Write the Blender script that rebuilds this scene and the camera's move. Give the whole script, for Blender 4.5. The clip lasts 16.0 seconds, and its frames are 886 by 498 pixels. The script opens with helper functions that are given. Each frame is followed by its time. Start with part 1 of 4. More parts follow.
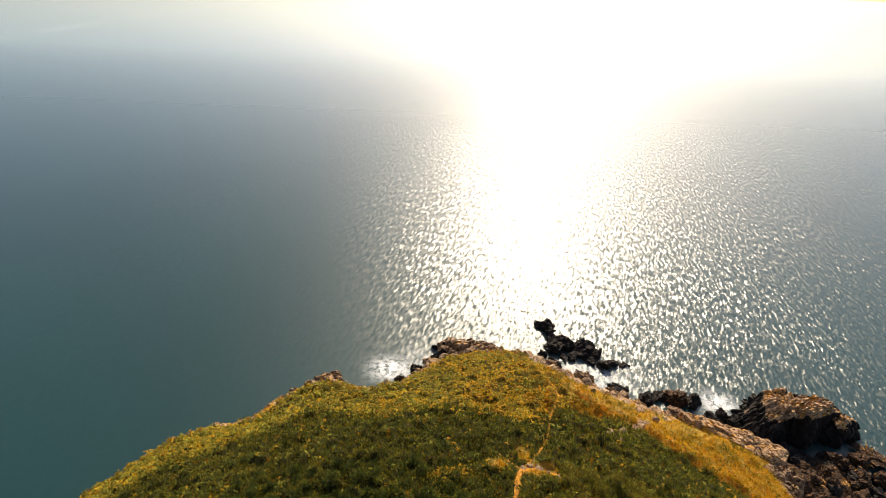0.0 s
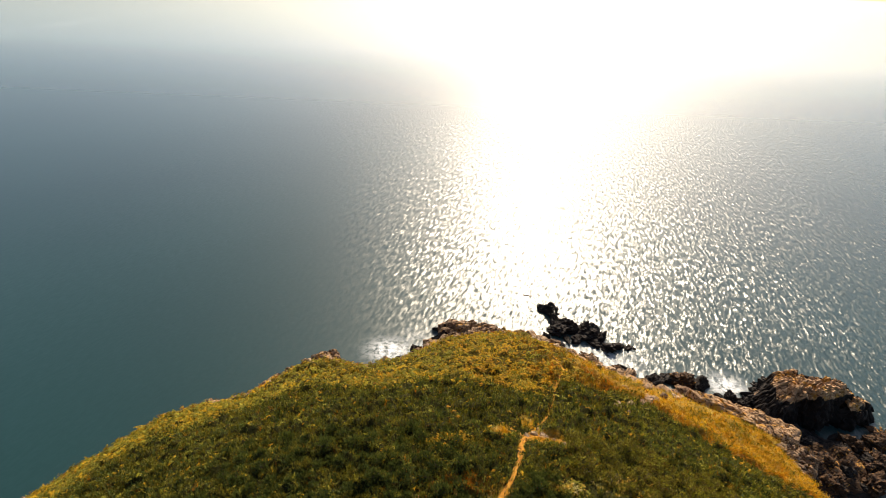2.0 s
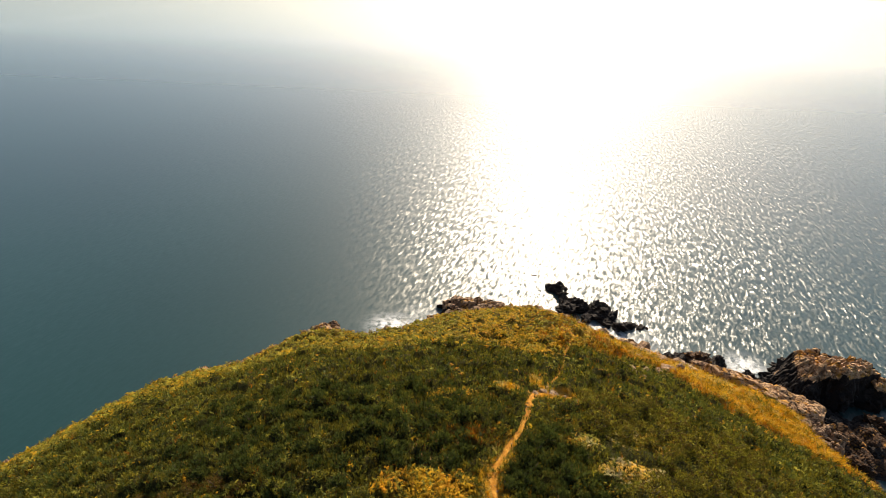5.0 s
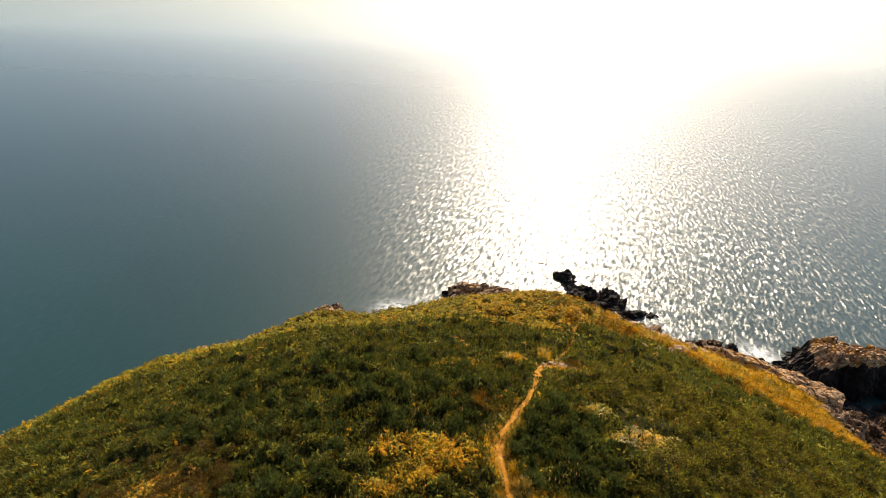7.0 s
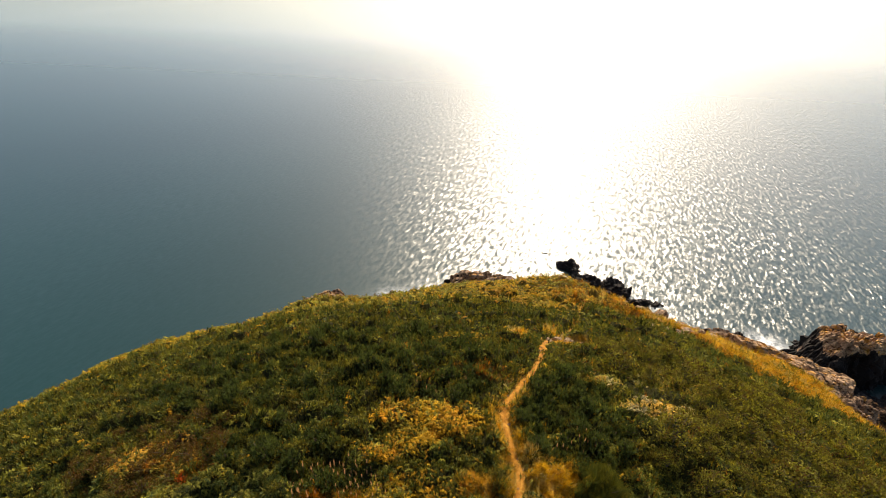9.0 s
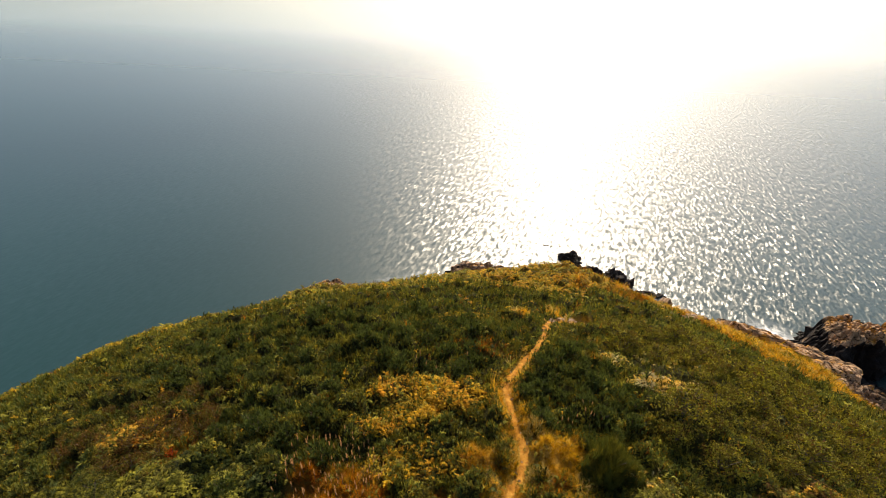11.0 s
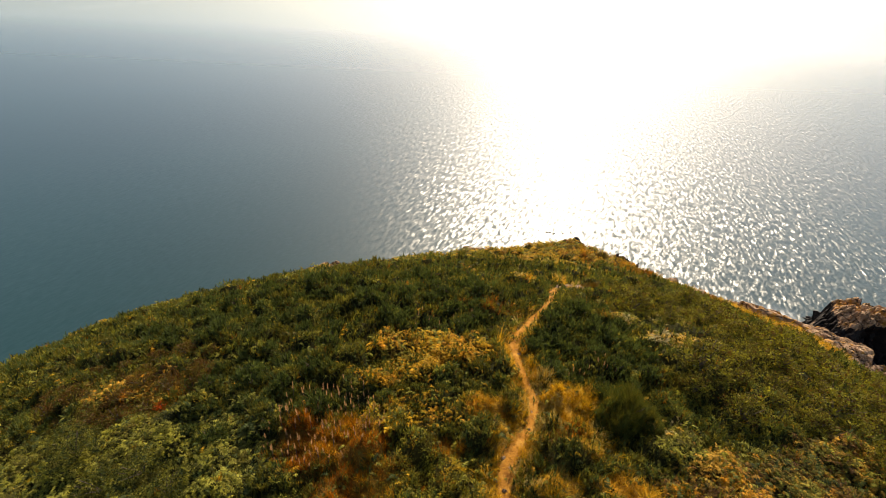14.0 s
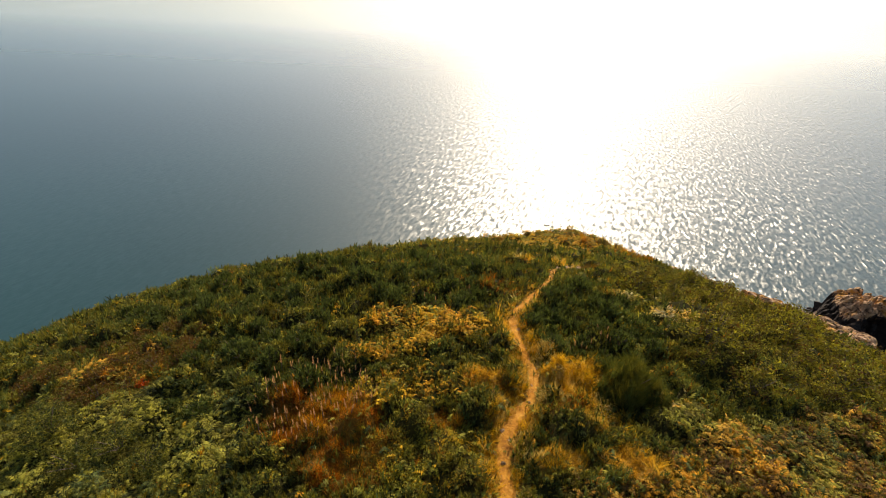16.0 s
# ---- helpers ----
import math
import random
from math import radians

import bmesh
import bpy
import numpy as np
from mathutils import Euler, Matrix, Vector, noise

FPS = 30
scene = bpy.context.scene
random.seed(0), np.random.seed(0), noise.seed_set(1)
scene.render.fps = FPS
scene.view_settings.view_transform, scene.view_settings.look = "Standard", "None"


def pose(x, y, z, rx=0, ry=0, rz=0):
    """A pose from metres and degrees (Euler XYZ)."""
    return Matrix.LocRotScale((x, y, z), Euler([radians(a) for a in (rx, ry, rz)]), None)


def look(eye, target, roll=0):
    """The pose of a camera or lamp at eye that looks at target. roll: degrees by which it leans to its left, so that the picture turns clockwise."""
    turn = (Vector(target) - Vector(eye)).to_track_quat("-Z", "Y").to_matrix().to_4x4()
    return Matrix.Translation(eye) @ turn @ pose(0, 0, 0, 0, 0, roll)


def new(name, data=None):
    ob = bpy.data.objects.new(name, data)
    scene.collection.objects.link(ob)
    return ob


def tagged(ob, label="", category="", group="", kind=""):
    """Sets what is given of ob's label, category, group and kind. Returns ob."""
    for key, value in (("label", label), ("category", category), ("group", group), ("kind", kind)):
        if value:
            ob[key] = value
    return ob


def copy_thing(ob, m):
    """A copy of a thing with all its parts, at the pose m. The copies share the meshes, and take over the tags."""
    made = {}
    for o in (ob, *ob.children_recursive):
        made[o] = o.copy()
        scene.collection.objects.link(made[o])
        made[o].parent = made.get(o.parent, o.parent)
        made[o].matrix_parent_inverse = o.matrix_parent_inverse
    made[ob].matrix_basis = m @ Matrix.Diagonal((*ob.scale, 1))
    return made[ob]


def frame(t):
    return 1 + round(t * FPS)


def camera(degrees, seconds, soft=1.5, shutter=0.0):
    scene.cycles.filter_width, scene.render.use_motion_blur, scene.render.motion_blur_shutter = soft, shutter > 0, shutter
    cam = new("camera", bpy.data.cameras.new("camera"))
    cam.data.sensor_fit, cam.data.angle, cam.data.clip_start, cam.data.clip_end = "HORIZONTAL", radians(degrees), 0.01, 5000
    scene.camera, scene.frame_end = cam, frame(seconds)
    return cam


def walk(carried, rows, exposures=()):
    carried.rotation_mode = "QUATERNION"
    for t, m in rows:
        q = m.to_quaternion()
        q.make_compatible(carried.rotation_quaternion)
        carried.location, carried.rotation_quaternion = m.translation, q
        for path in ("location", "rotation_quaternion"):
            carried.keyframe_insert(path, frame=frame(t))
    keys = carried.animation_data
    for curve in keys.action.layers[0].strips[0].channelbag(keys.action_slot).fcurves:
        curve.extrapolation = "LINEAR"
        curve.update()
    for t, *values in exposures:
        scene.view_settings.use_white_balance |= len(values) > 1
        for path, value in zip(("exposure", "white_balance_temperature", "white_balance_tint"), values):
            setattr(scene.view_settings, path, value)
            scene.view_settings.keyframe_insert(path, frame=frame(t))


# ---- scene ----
cam = camera(86.4, 16.0, 0.5)
PATH = [
    (0, (0.0, 0.0, 54.4), (0.0, 1.732, 53.401), 2.3),
    (0.5, (0.095, 0.006, 53.427), (0.092, 1.738, 52.427), 2.3),
    (1, (0.142, 0.01, 52.453), (0.138, 1.742, 51.453), 2.3),
    (1.5, (0.212, -0.059, 51.552), (0.207, 1.673, 50.553), 2.3),
    (2, (0.274, -0.087, 50.619), (0.266, 1.646, 49.62), 2.3),
    (2.5, (0.342, -0.067, 49.786), (0.331, 1.665, 48.787), 2.3),
    (3, (0.436, 0.0, 48.891), (0.422, 1.733, 47.892), 2.3),
    (3.5, (0.509, 0.045, 48.104), (0.49, 1.778, 47.105), 2.3),
    (4, (0.571, 0.04, 47.352), (0.548, 1.772, 46.353), 2.3),
    (6.5, (0.857, 0.066, 43.794), (0.796, 1.798, 42.795), 2.3),
    (7, (0.871, 0.024, 43.187), (0.807, 1.755, 42.188), 2.3),
    (7.5, (0.86, -0.056, 42.696), (0.793, 1.675, 41.696), 2.3),
    (8, (0.85, -0.115, 42.146), (0.781, 1.616, 41.147), 2.3),
    (8.5, (0.871, -0.143, 41.648), (0.8, 1.588, 40.648), 2.3),
    (9, (0.889, -0.18, 41.194), (0.817, 1.551, 40.194), 2.3),
    (11.5, (0.944, -0.239, 39.257), (0.87, 1.492, 38.257), 2.3),
    (12, (0.942, -0.279, 38.864), (0.868, 1.452, 37.865), 2.3),
    (12.5, (0.91, -0.319, 38.504), (0.838, 1.412, 37.505), 2.3),
    (13, (0.882, -0.363, 38.068), (0.812, 1.368, 37.068), 2.3),
    (13.5, (0.839, -0.406, 37.658), (0.769, 1.325, 36.659), 2.3),
    (14, (0.887, -0.429, 37.206), (0.812, 1.301, 36.207), 2.3),
    (14.5, (0.899, -0.437, 36.843), (0.825, 1.293, 35.844), 2.3),
    (15, (0.927, -0.399, 36.481), (0.855, 1.332, 35.482), 2.3),
    (15.5, (0.968, -0.334, 36.191), (0.899, 1.397, 35.191), 2.3),
    (16, (1.016, -0.318, 35.845), (0.949, 1.413, 34.846), 2.3),
]
walk(cam, [(t, look(eye, target, roll)) for t, eye, target, roll in PATH], [(0.0, 0.33, 7150, 12), (16.0, 0.33, 7150, 12)])

# ---- sky, sun and exposure ----
SUN_UP, SUN_AZ = 35.5, 12.8      # degrees above the horizon, and clockwise from +y
world = bpy.data.worlds.new("sky")
scene.world = world
world.use_nodes = True
wt = world.node_tree
sky = wt.nodes.new("ShaderNodeTexSky")
sky.sky_type, sky.sun_disc = "NISHITA", False
sky.sun_elevation, sky.sun_rotation = radians(SUN_UP), radians(SUN_AZ)
sky.air_density, sky.dust_density, sky.ozone_density = 1.0, 1.9, 2.2
wt.links.new(sky.outputs[0], wt.nodes["Background"].inputs[0])
wt.nodes["Background"].inputs[1].default_value = 0.172
sun_data = bpy.data.lights.new("sun", "SUN")
sun_data.energy, sun_data.angle, sun_data.color = 5.8, radians(0.6), (1.0, 0.895, 0.73)
sun = new("sun", sun_data)
sun_way = Vector((math.sin(radians(SUN_AZ)) * math.cos(radians(SUN_UP)), math.cos(radians(SUN_AZ)) * math.cos(radians(SUN_UP)), math.sin(radians(SUN_UP))))
sun.matrix_world = look(sun_way * 200, (0, 0, 0))

# ---- shape of the land ----
rng = np.random.default_rng(7)
LATTICE = rng.random((8, 256, 256))


def value(x, y, seed=0):
    """Smooth value noise, 0 to 1, one cell a unit."""
    ix, iy = np.floor(x).astype(int), np.floor(y).astype(int)
    fx, fy = x - ix, y - iy
    fx, fy = fx * fx * (3 - 2 * fx), fy * fy * (3 - 2 * fy)
    g = LATTICE[seed % 8]
    a, b = g[ix & 255, iy & 255], g[(ix + 1) & 255, iy & 255]
    c, d = g[ix & 255, (iy + 1) & 255], g[(ix + 1) & 255, (iy + 1) & 255]
    return a + (b - a) * fx + (c - a) * fy + (a - b - c + d) * fx * fy


def fbm(x, y, seed=0, octaves=4):
    total, size = 0.0, 0.5
    for n in range(octaves):
        total = total + size * (value(x * 2 ** n + 17.3 * n, y * 2 ** n + 5.7 * n, seed + n) - 0.5)
        size *= 0.5
    return total


def cells(x, y, seed=0):
    """Cell noise: a random number for the nearest cell, and how far the border is."""
    ix, iy = np.floor(x).astype(int), np.floor(y).astype(int)
    best, second, mark = np.full(x.shape, 9.0), np.full(x.shape, 9.0), np.zeros(x.shape)
    for dx in (-1, 0, 1):
        for dy in (-1, 0, 1):
            cx, cy = ix + dx, iy + dy
            px = cx + LATTICE[seed % 8][cx & 255, cy & 255]
            py = cy + LATTICE[(seed + 1) % 8][cx & 255, cy & 255]
            far = np.hypot(px - x, py - y)
            nearer = far < best
            second = np.where(nearer, best, np.minimum(second, far))
            mark = np.where(nearer, LATTICE[(seed + 2) % 8][cx & 255, cy & 255], mark)
            best = np.minimum(best, far)
    return mark, second - best


# The brow of the cliff, from the west round the point to the east.
BROW = np.array([(-60, -60), (-52, -5), (-45, 16), (-38.5, 26.5), (-36.5, 30.5), (-33, 34), (-31.5, 37.5), (-28, 38.3), (-24, 37.6), (-21.8, 39.6),
                 (-21, 43), (-17.5, 46), (-14, 46.5), (-11, 43.4), (-8, 42.3), (-5, 43), (-3, 46), (-1, 51), (1, 55.5), (6.5, 57.5), (9.5, 57),
                 (13, 52.4), (16.2, 47.8), (19.2, 44.4), (23.2, 42.0), (27.6, 40.8), (32, 40.4), (37, 39.6), (41, 38.2), (40.5, 36), (38.5, 34.2), (37.6, 30), (39, 24), (46, 10), (60, -60)], float)


def brow_distance(x, y):
    """Metres from the brow; positive on the land."""
    near, inside = np.full(x.shape, 1e9), np.zeros(x.shape, bool)
    for (ax, ay), (bx, by) in zip(BROW, np.roll(BROW, -1, axis=0)):
        ex, ey = bx - ax, by - ay
        t = np.clip(((x - ax) * ex + (y - ay) * ey) / (ex * ex + ey * ey), 0, 1)
        near = np.minimum(near, np.hypot(x - ax - t * ex, y - ay - t * ey))
        if ay != by:
            inside ^= ((ay > y) != (by > y)) & (x < (bx - ax) * (y - ay) / (by - ay) + ax)
    return np.where(inside, near, -near)


def swell(x, y, cx, cy, sx, sy):
    return np.exp(-(((x - cx) / sx) ** 2 + ((y - cy) / sy) ** 2))


def dome(x, y):
    """The smooth back of the headland."""
    y = 6 + np.logaddexp(0, (y - 6) * 0.8) / 0.8 - 0.25 * np.logaddexp(0, (6 - y) * 0.8)
    x = np.clip(x, -46, 46)
    u, v = x / 30, (y - 25) / 20
    z = (20.63 - 8.464 * v - 3.555 * v * v + 1.006 * v ** 3 + u * (1.96 + 0.418 * v + 0.997 * v * v)
         + u * u * (-7.409 + 1.608 * v) - 0.64 * u ** 3)
    return (z - 0.3 + 1.5 * swell(x, y, 12, 41, 4.5, 7) + 1.0 * swell(x, y, -15, 45, 4, 3) + 0.3 * swell(x, y, 1, 20, 7, 3) - 0.9 * swell(x, y, 28, 28.5, 6, 4) + 0.4 * swell(x, y, 13, 16, 6, 6)
            + 1.0 * swell(x, y, 8.5, 40, 9, 8) + 1.0 * swell(x, y, 12, 53, 4, 4) + 0.15 * swell(x, y, -2, 33, 8, 5) - 0.5 * swell(x, y, -11, 35, 8, 6) - 0.55 * swell(x, y, -21, 36, 6, 5) + 0.4 * swell(x, y, 9, 50, 6, 6) + 0.35 * swell(x, y, 23, 40, 6, 4) - 0.8 * swell(x, y, -37, 29, 7, 7) - 0.45 * swell(x, y, -26, 25, 6, 6) + 1.1 * swell(x, y, 36, 36.8, 5, 3))


def land(x, y):
    """Height of the ground, and metres from the brow."""
    edge = brow_distance(x, y) + 1.6 * fbm(x * 0.35, y * 0.35, 1, 4)
    top = np.maximum(dome(x, y), 1.0) + 0.35 * fbm(x * 0.3, y * 0.3, 3, 3)
    out = np.maximum(-edge, 0)
    block, gap = cells(x * 0.75 + 0.3 * y, y * 0.75 - 0.2 * x, 2)
    small, sgap = cells(x * 2.1, y * 2.1 + 0.5 * x, 4)
    craggy = np.clip(1 - edge / 1.6, 0, 1)
    crag = craggy * (0.9 * (block - 0.45) + 0.35 * (small - 0.5) - 0.35 * np.exp(-gap * 9) - 0.12 * np.exp(-sgap * 9))
    fall = np.where(out < 3.0, 0.7 * out + 0.45 * out ** 2, 2.1 + 4.05 + 2.6 * (out - 3))
    gentle = 0.40 + 0.60 * np.clip((5 - x) / 6, 0, 1) * np.clip((50 - y) / 5, 0, 1) + 0.55 * np.clip((x - 37) / 3, 0, 1) * np.clip((41 - y) / 3, 0, 1)
    z = top - fall * np.minimum(gentle, 1) + crag * (1 + 0.35 * np.minimum(out, 3))
    floor = -0.9 - 0.22 * np.maximum(out - 5, 0) + 2.2 * (fbm(x * 0.3, y * 0.3, 5, 4)) + 0.7 * (block - 0.5) + (3.0 + 0.9 * small) * swell(x, y, 52, 38.5, 11, 7)
    return np.maximum(np.maximum(z, floor), -6.0), edge


def bare_margin(x, y):
    """Width of the bare rock inside the brow: broader on the shore east of the point."""
    return 2.0 * np.clip((x - 12) / 4, 0, 1) * np.clip((y - 36) / 4, 0, 1)


def ground(x, y):
    return land(np.atleast_1d(np.asarray(x, float)), np.atleast_1d(np.asarray(y, float)))[0]


# ---- helpers for building ----
def from_arrays(name, verts, faces, material, smooth=False, tint=None, mats=None, slots=()):
    """A mesh object from arrays of vertices and of faces with one number of corners."""
    verts, faces = np.asarray(verts, np.float32), np.asarray(faces, np.int32)
    me = bpy.data.meshes.new(name)
    n = faces.shape[1]
    me.vertices.add(len(verts)), me.loops.add(faces.size), me.polygons.add(len(faces))
    me.vertices.foreach_set("co", verts.ravel())
    me.loops.foreach_set("vertex_index", faces.ravel())
    me.polygons.foreach_set("loop_start", np.arange(0, faces.size, n, dtype=np.int32))
    me.polygons.foreach_set("use_smooth", np.full(len(faces), smooth))
    for m in slots or (material,):
        me.materials.append(m)
    if mats is not None:
        me.polygons.foreach_set("material_index", np.asarray(mats, np.int32))
    if tint is not None:
        layer = me.attributes.new("tint", "FLOAT_COLOR", "POINT")
        layer.data.foreach_set("color", np.c_[tint, np.ones(len(tint))].astype(np.float32).ravel())
    me.update()
    return new(name, me)


def sheet(xs, ys):
    """Vertices of a grid and its quads."""
    gx, gy = np.meshgrid(xs, ys, indexing="ij")
    nx, ny = len(xs), len(ys)
    i = (np.arange(nx - 1)[:, None] * ny + np.arange(ny - 1)[None]).ravel()
    return gx.ravel(), gy.ravel(), np.stack([i, i + ny, i + ny + 1, i + 1], -1)


class Nodes:
    """Short hand for node materials."""

    def __init__(self, name):
        self.m = bpy.data.materials.new(name)
        self.m.use_nodes = True
        self.t = self.m.node_tree
        self.shader = self.t.nodes["Principled BSDF"]
        self.out = self.t.nodes["Material Output"]
        self.where = self.add("ShaderNodeTexCoord").outputs["Object"]

    def add(self, kind, **values):
        node = self.t.nodes.new(kind)
        for key, value_ in values.items():
            node.inputs[key].default_value = value_
        return node

    def join(self, a, b):
        self.t.links.new(a, b)

    def noise(self, scale, detail=4.0, rough=0.55, where=None, stretch=None):
        n = self.add("ShaderNodeTexNoise", Scale=scale, Detail=detail, Roughness=rough)
        source = where or self.where
        if stretch:
            mp = self.add("ShaderNodeMapping", Scale=stretch)
            self.join(source, mp.inputs[0])
            source = mp.outputs[0]
        self.join(source, n.inputs["Vector"])
        return n.outputs["Fac"]

    def ramp(self, fac, *stops):
        r = self.add("ShaderNodeValToRGB")
        e = r.color_ramp.elements
        while len(e) < len(stops):
            e.new(0.5)
        for el, (p, c) in zip(e, stops):
            el.position, el.color = p, (*c, 1) if len(c) == 3 else c
        self.join(fac, r.inputs[0])
        return r.outputs[0]

    def mix(self, fac, a, b, how="MIX"):
        n = self.t.nodes.new("ShaderNodeMix")
        n.data_type, n.blend_type = "RGBA", how
        for s, v in ((n.inputs[0], fac), (n.inputs[6], a), (n.inputs[7], b)):
            if isinstance(v, (int, float)):
                s.default_value = v
            elif isinstance(v, tuple):
                s.default_value = (*v, 1)
            else:
                self.join(v, s)
        return n.outputs[2]

    def math(self, how, a, b=0.0, clamp=False):
        n = self.t.nodes.new("ShaderNodeMath")
        n.operation, n.use_clamp = how, clamp
        for s, v in zip(n.inputs, (a, b)):
            if isinstance(v, (int, float)):
                s.default_value = v
            else:
                self.join(v, s)
        return n.outputs[0]

    def bump(self, height, strength=0.5, distance=0.1, normal=None):
        b = self.add("ShaderNodeBump", Strength=strength, Distance=distance)
        self.join(height, b.inputs["Height"])
        if normal:
            self.join(normal, b.inputs["Normal"])
        return b.outputs[0]


# ---- materials ----
def rock_material(name, dark, mid, pale, lichen=0.0):
    n = Nodes(name)
    a = n.noise(0.35, 6, 0.6)
    b = n.noise(2.2, 6, 0.65, stretch=(1, 1.6, 3.2))
    c = n.noise(14, 5, 0.7)
    col = n.ramp(b, (0.28, dark), (0.5, mid), (0.72, pale))
    col = n.mix(n.ramp(a, (0.4, (0, 0, 0)), (0.65, (1, 1, 1))), col, tuple(v * 0.75 for v in mid))
    col = n.mix(n.ramp(c, (0.3, (0.35, 0.35, 0.35)), (0.65, (1, 1, 1))), n.mix(0.55, col, (0, 0, 0)), col)
    if lichen:
        spot = n.noise(0.9, 5, 0.7)
        col = n.mix(n.ramp(spot, (0.62 - lichen, (0, 0, 0)), (0.7 - lichen, (1, 1, 1))), col, (0.42, 0.20, 0.03))
    joints = n.add("ShaderNodeTexVoronoi", Scale=0.8)
    joints.feature = "DISTANCE_TO_EDGE"
    warped = n.add("ShaderNodeMapping", Scale=(1.0, 1.3, 2.2), Rotation=(0.35, 0.2, 0.4))
    n.join(n.where, warped.inputs[0]), n.join(warped.outputs[0], joints.inputs["Vector"])
    seam = n.math("ADD", joints.outputs[0], n.math("ADD", n.math("MULTIPLY", n.math("SUBTRACT", c, 0.5), 0.16), n.math("MULTIPLY", n.math("SUBTRACT", b, 0.5), 0.35)))
    col = n.mix(n.ramp(seam, (0.0, (0, 0, 0)), (0.05, (1, 1, 1))), tuple(v * 0.5 for v in dark), col)
    n.join(col, n.shader.inputs["Base Color"])
    n.shader.inputs["Roughness"].default_value = 0.82
    n.shader.inputs["Specular IOR Level"].default_value = 0.25
    crack = n.add("ShaderNodeTexVoronoi", Scale=1.6)
    crack.feature = "DISTANCE_TO_EDGE"
    n.join(n.where, crack.inputs["Vector"])
    h = n.math("ADD", n.math("MULTIPLY", b, 0.6), n.math("MULTIPLY", n.math("MINIMUM", crack.outputs[0], 0.08), 4.0))
    h = n.math("ADD", h, n.math("MULTIPLY", n.math("MINIMUM", seam, 0.1), 5.0))
    n.join(n.bump(n.math("ADD", h, n.math("MULTIPLY", c, 0.25)), 0.9, 0.12), n.shader.inputs["Normal"])
    return n.m


ROCK = rock_material("cliff rock", (0.045, 0.026, 0.015), (0.31, 0.19, 0.105), (0.64, 0.43, 0.26), 0.06)
# wet rock by the sea; also stands in for shade on cliff faces
WET_SHADE_ROCK = rock_material("wet shore and shaded rock", (0.006, 0.004, 0.003), (0.018, 0.012, 0.008), (0.055, 0.034, 0.020))
RED_ROCK = rock_material("rusty shore rock", (0.010, 0.005, 0.003), (0.060, 0.027, 0.009), (0.20, 0.09, 0.027), 0.05)
# brighter copy of the cliff rock, sunlight on the tops put into its colour
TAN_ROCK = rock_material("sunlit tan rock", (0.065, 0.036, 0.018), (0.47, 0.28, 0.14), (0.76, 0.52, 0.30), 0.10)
PALE_ROCK = rock_material("pale bare stone", (0.17, 0.11, 0.06), (0.48, 0.32, 0.18), (0.68, 0.51, 0.33))


def turf_material():
    n = Nodes("turf and dry grass")
    t = n.add("ShaderNodeAttribute")
    t.attribute_name = "tint"
    a, b = n.noise(1.3, 5, 0.6), n.noise(9, 6, 0.7)
    col = n.mix(n.ramp(a, (0.35, (0.5, 0.5, 0.5)), (0.7, (1, 1, 1))), n.mix(0.5, t.outputs["Color"], (0.03, 0.03, 0.008)), t.outputs["Color"])
    col = n.mix(n.ramp(b, (0.3, (0.25, 0.25, 0.25)), (0.7, (1, 1, 1))), n.mix(0.6, col, (0.015, 0.012, 0.004)), col)
    n.join(col, n.shader.inputs["Base Color"])
    n.shader.inputs["Roughness"].default_value = 0.95
    n.shader.inputs["Specular IOR Level"].default_value = 0.08
    n.join(n.bump(n.math("ADD", b, a), 1.0, 0.2), n.shader.inputs["Normal"])
    return n.m


TURF = turf_material()


def soil_material():
    n = Nodes("trodden dry earth")
    a, b = n.noise(2.4, 6, 0.7), n.noise(12, 6, 0.7)
    col = n.ramp(a, (0.32, (0.17, 0.067, 0.012)), (0.5, (0.37, 0.165, 0.024)), (0.7, (0.56, 0.30, 0.060)))
    col = n.mix(n.ramp(b, (0.3, (0.4, 0.4, 0.4)), (0.6, (1, 1, 1))), n.mix(0.5, col, (0.06, 0.03, 0.012)), col)
    n.join(col, n.shader.inputs["Base Color"])
    n.shader.inputs["Roughness"].default_value = 0.95
    n.shader.inputs["Specular IOR Level"].default_value = 0.08
    n.join(n.bump(b, 0.8, 0.06), n.shader.inputs["Normal"])
    return n.m


SOIL = soil_material()


def leaf_material(name, through_light=0.42, gloss=0.65):
    """Leaves: coloured by their tint, lit from behind as well."""
    n = Nodes(name)
    t = n.add("ShaderNodeAttribute")
    t.attribute_name = "tint"
    col = n.mix(n.ramp(n.noise(3.0, 4, 0.6), (0.3, (0, 0, 0)), (0.7, (1, 1, 1))), n.mix(0.35, t.outputs["Color"], (0.02, 0.02, 0.004)), t.outputs["Color"])
    n.join(col, n.shader.inputs["Base Color"])
    n.shader.inputs["Roughness"].default_value = gloss
    n.shader.inputs["Specular IOR Level"].default_value = 0.06
    glow = n.add("ShaderNodeBsdfTranslucent")
    n.join(n.mix(1.0, col, (1.0, 0.95, 0.45), "MULTIPLY"), glow.inputs["Color"])
    both = n.add("ShaderNodeMixShader")
    both.inputs[0].default_value = through_light
    n.join(n.shader.outputs[0], both.inputs[1]), n.join(glow.outputs[0], both.inputs[2])
    n.join(both.outputs[0], n.out.inputs["Surface"])
    return n.m


LEAF = leaf_material("leaves")
STRAW = leaf_material("dry straw", 0.5, 0.6)


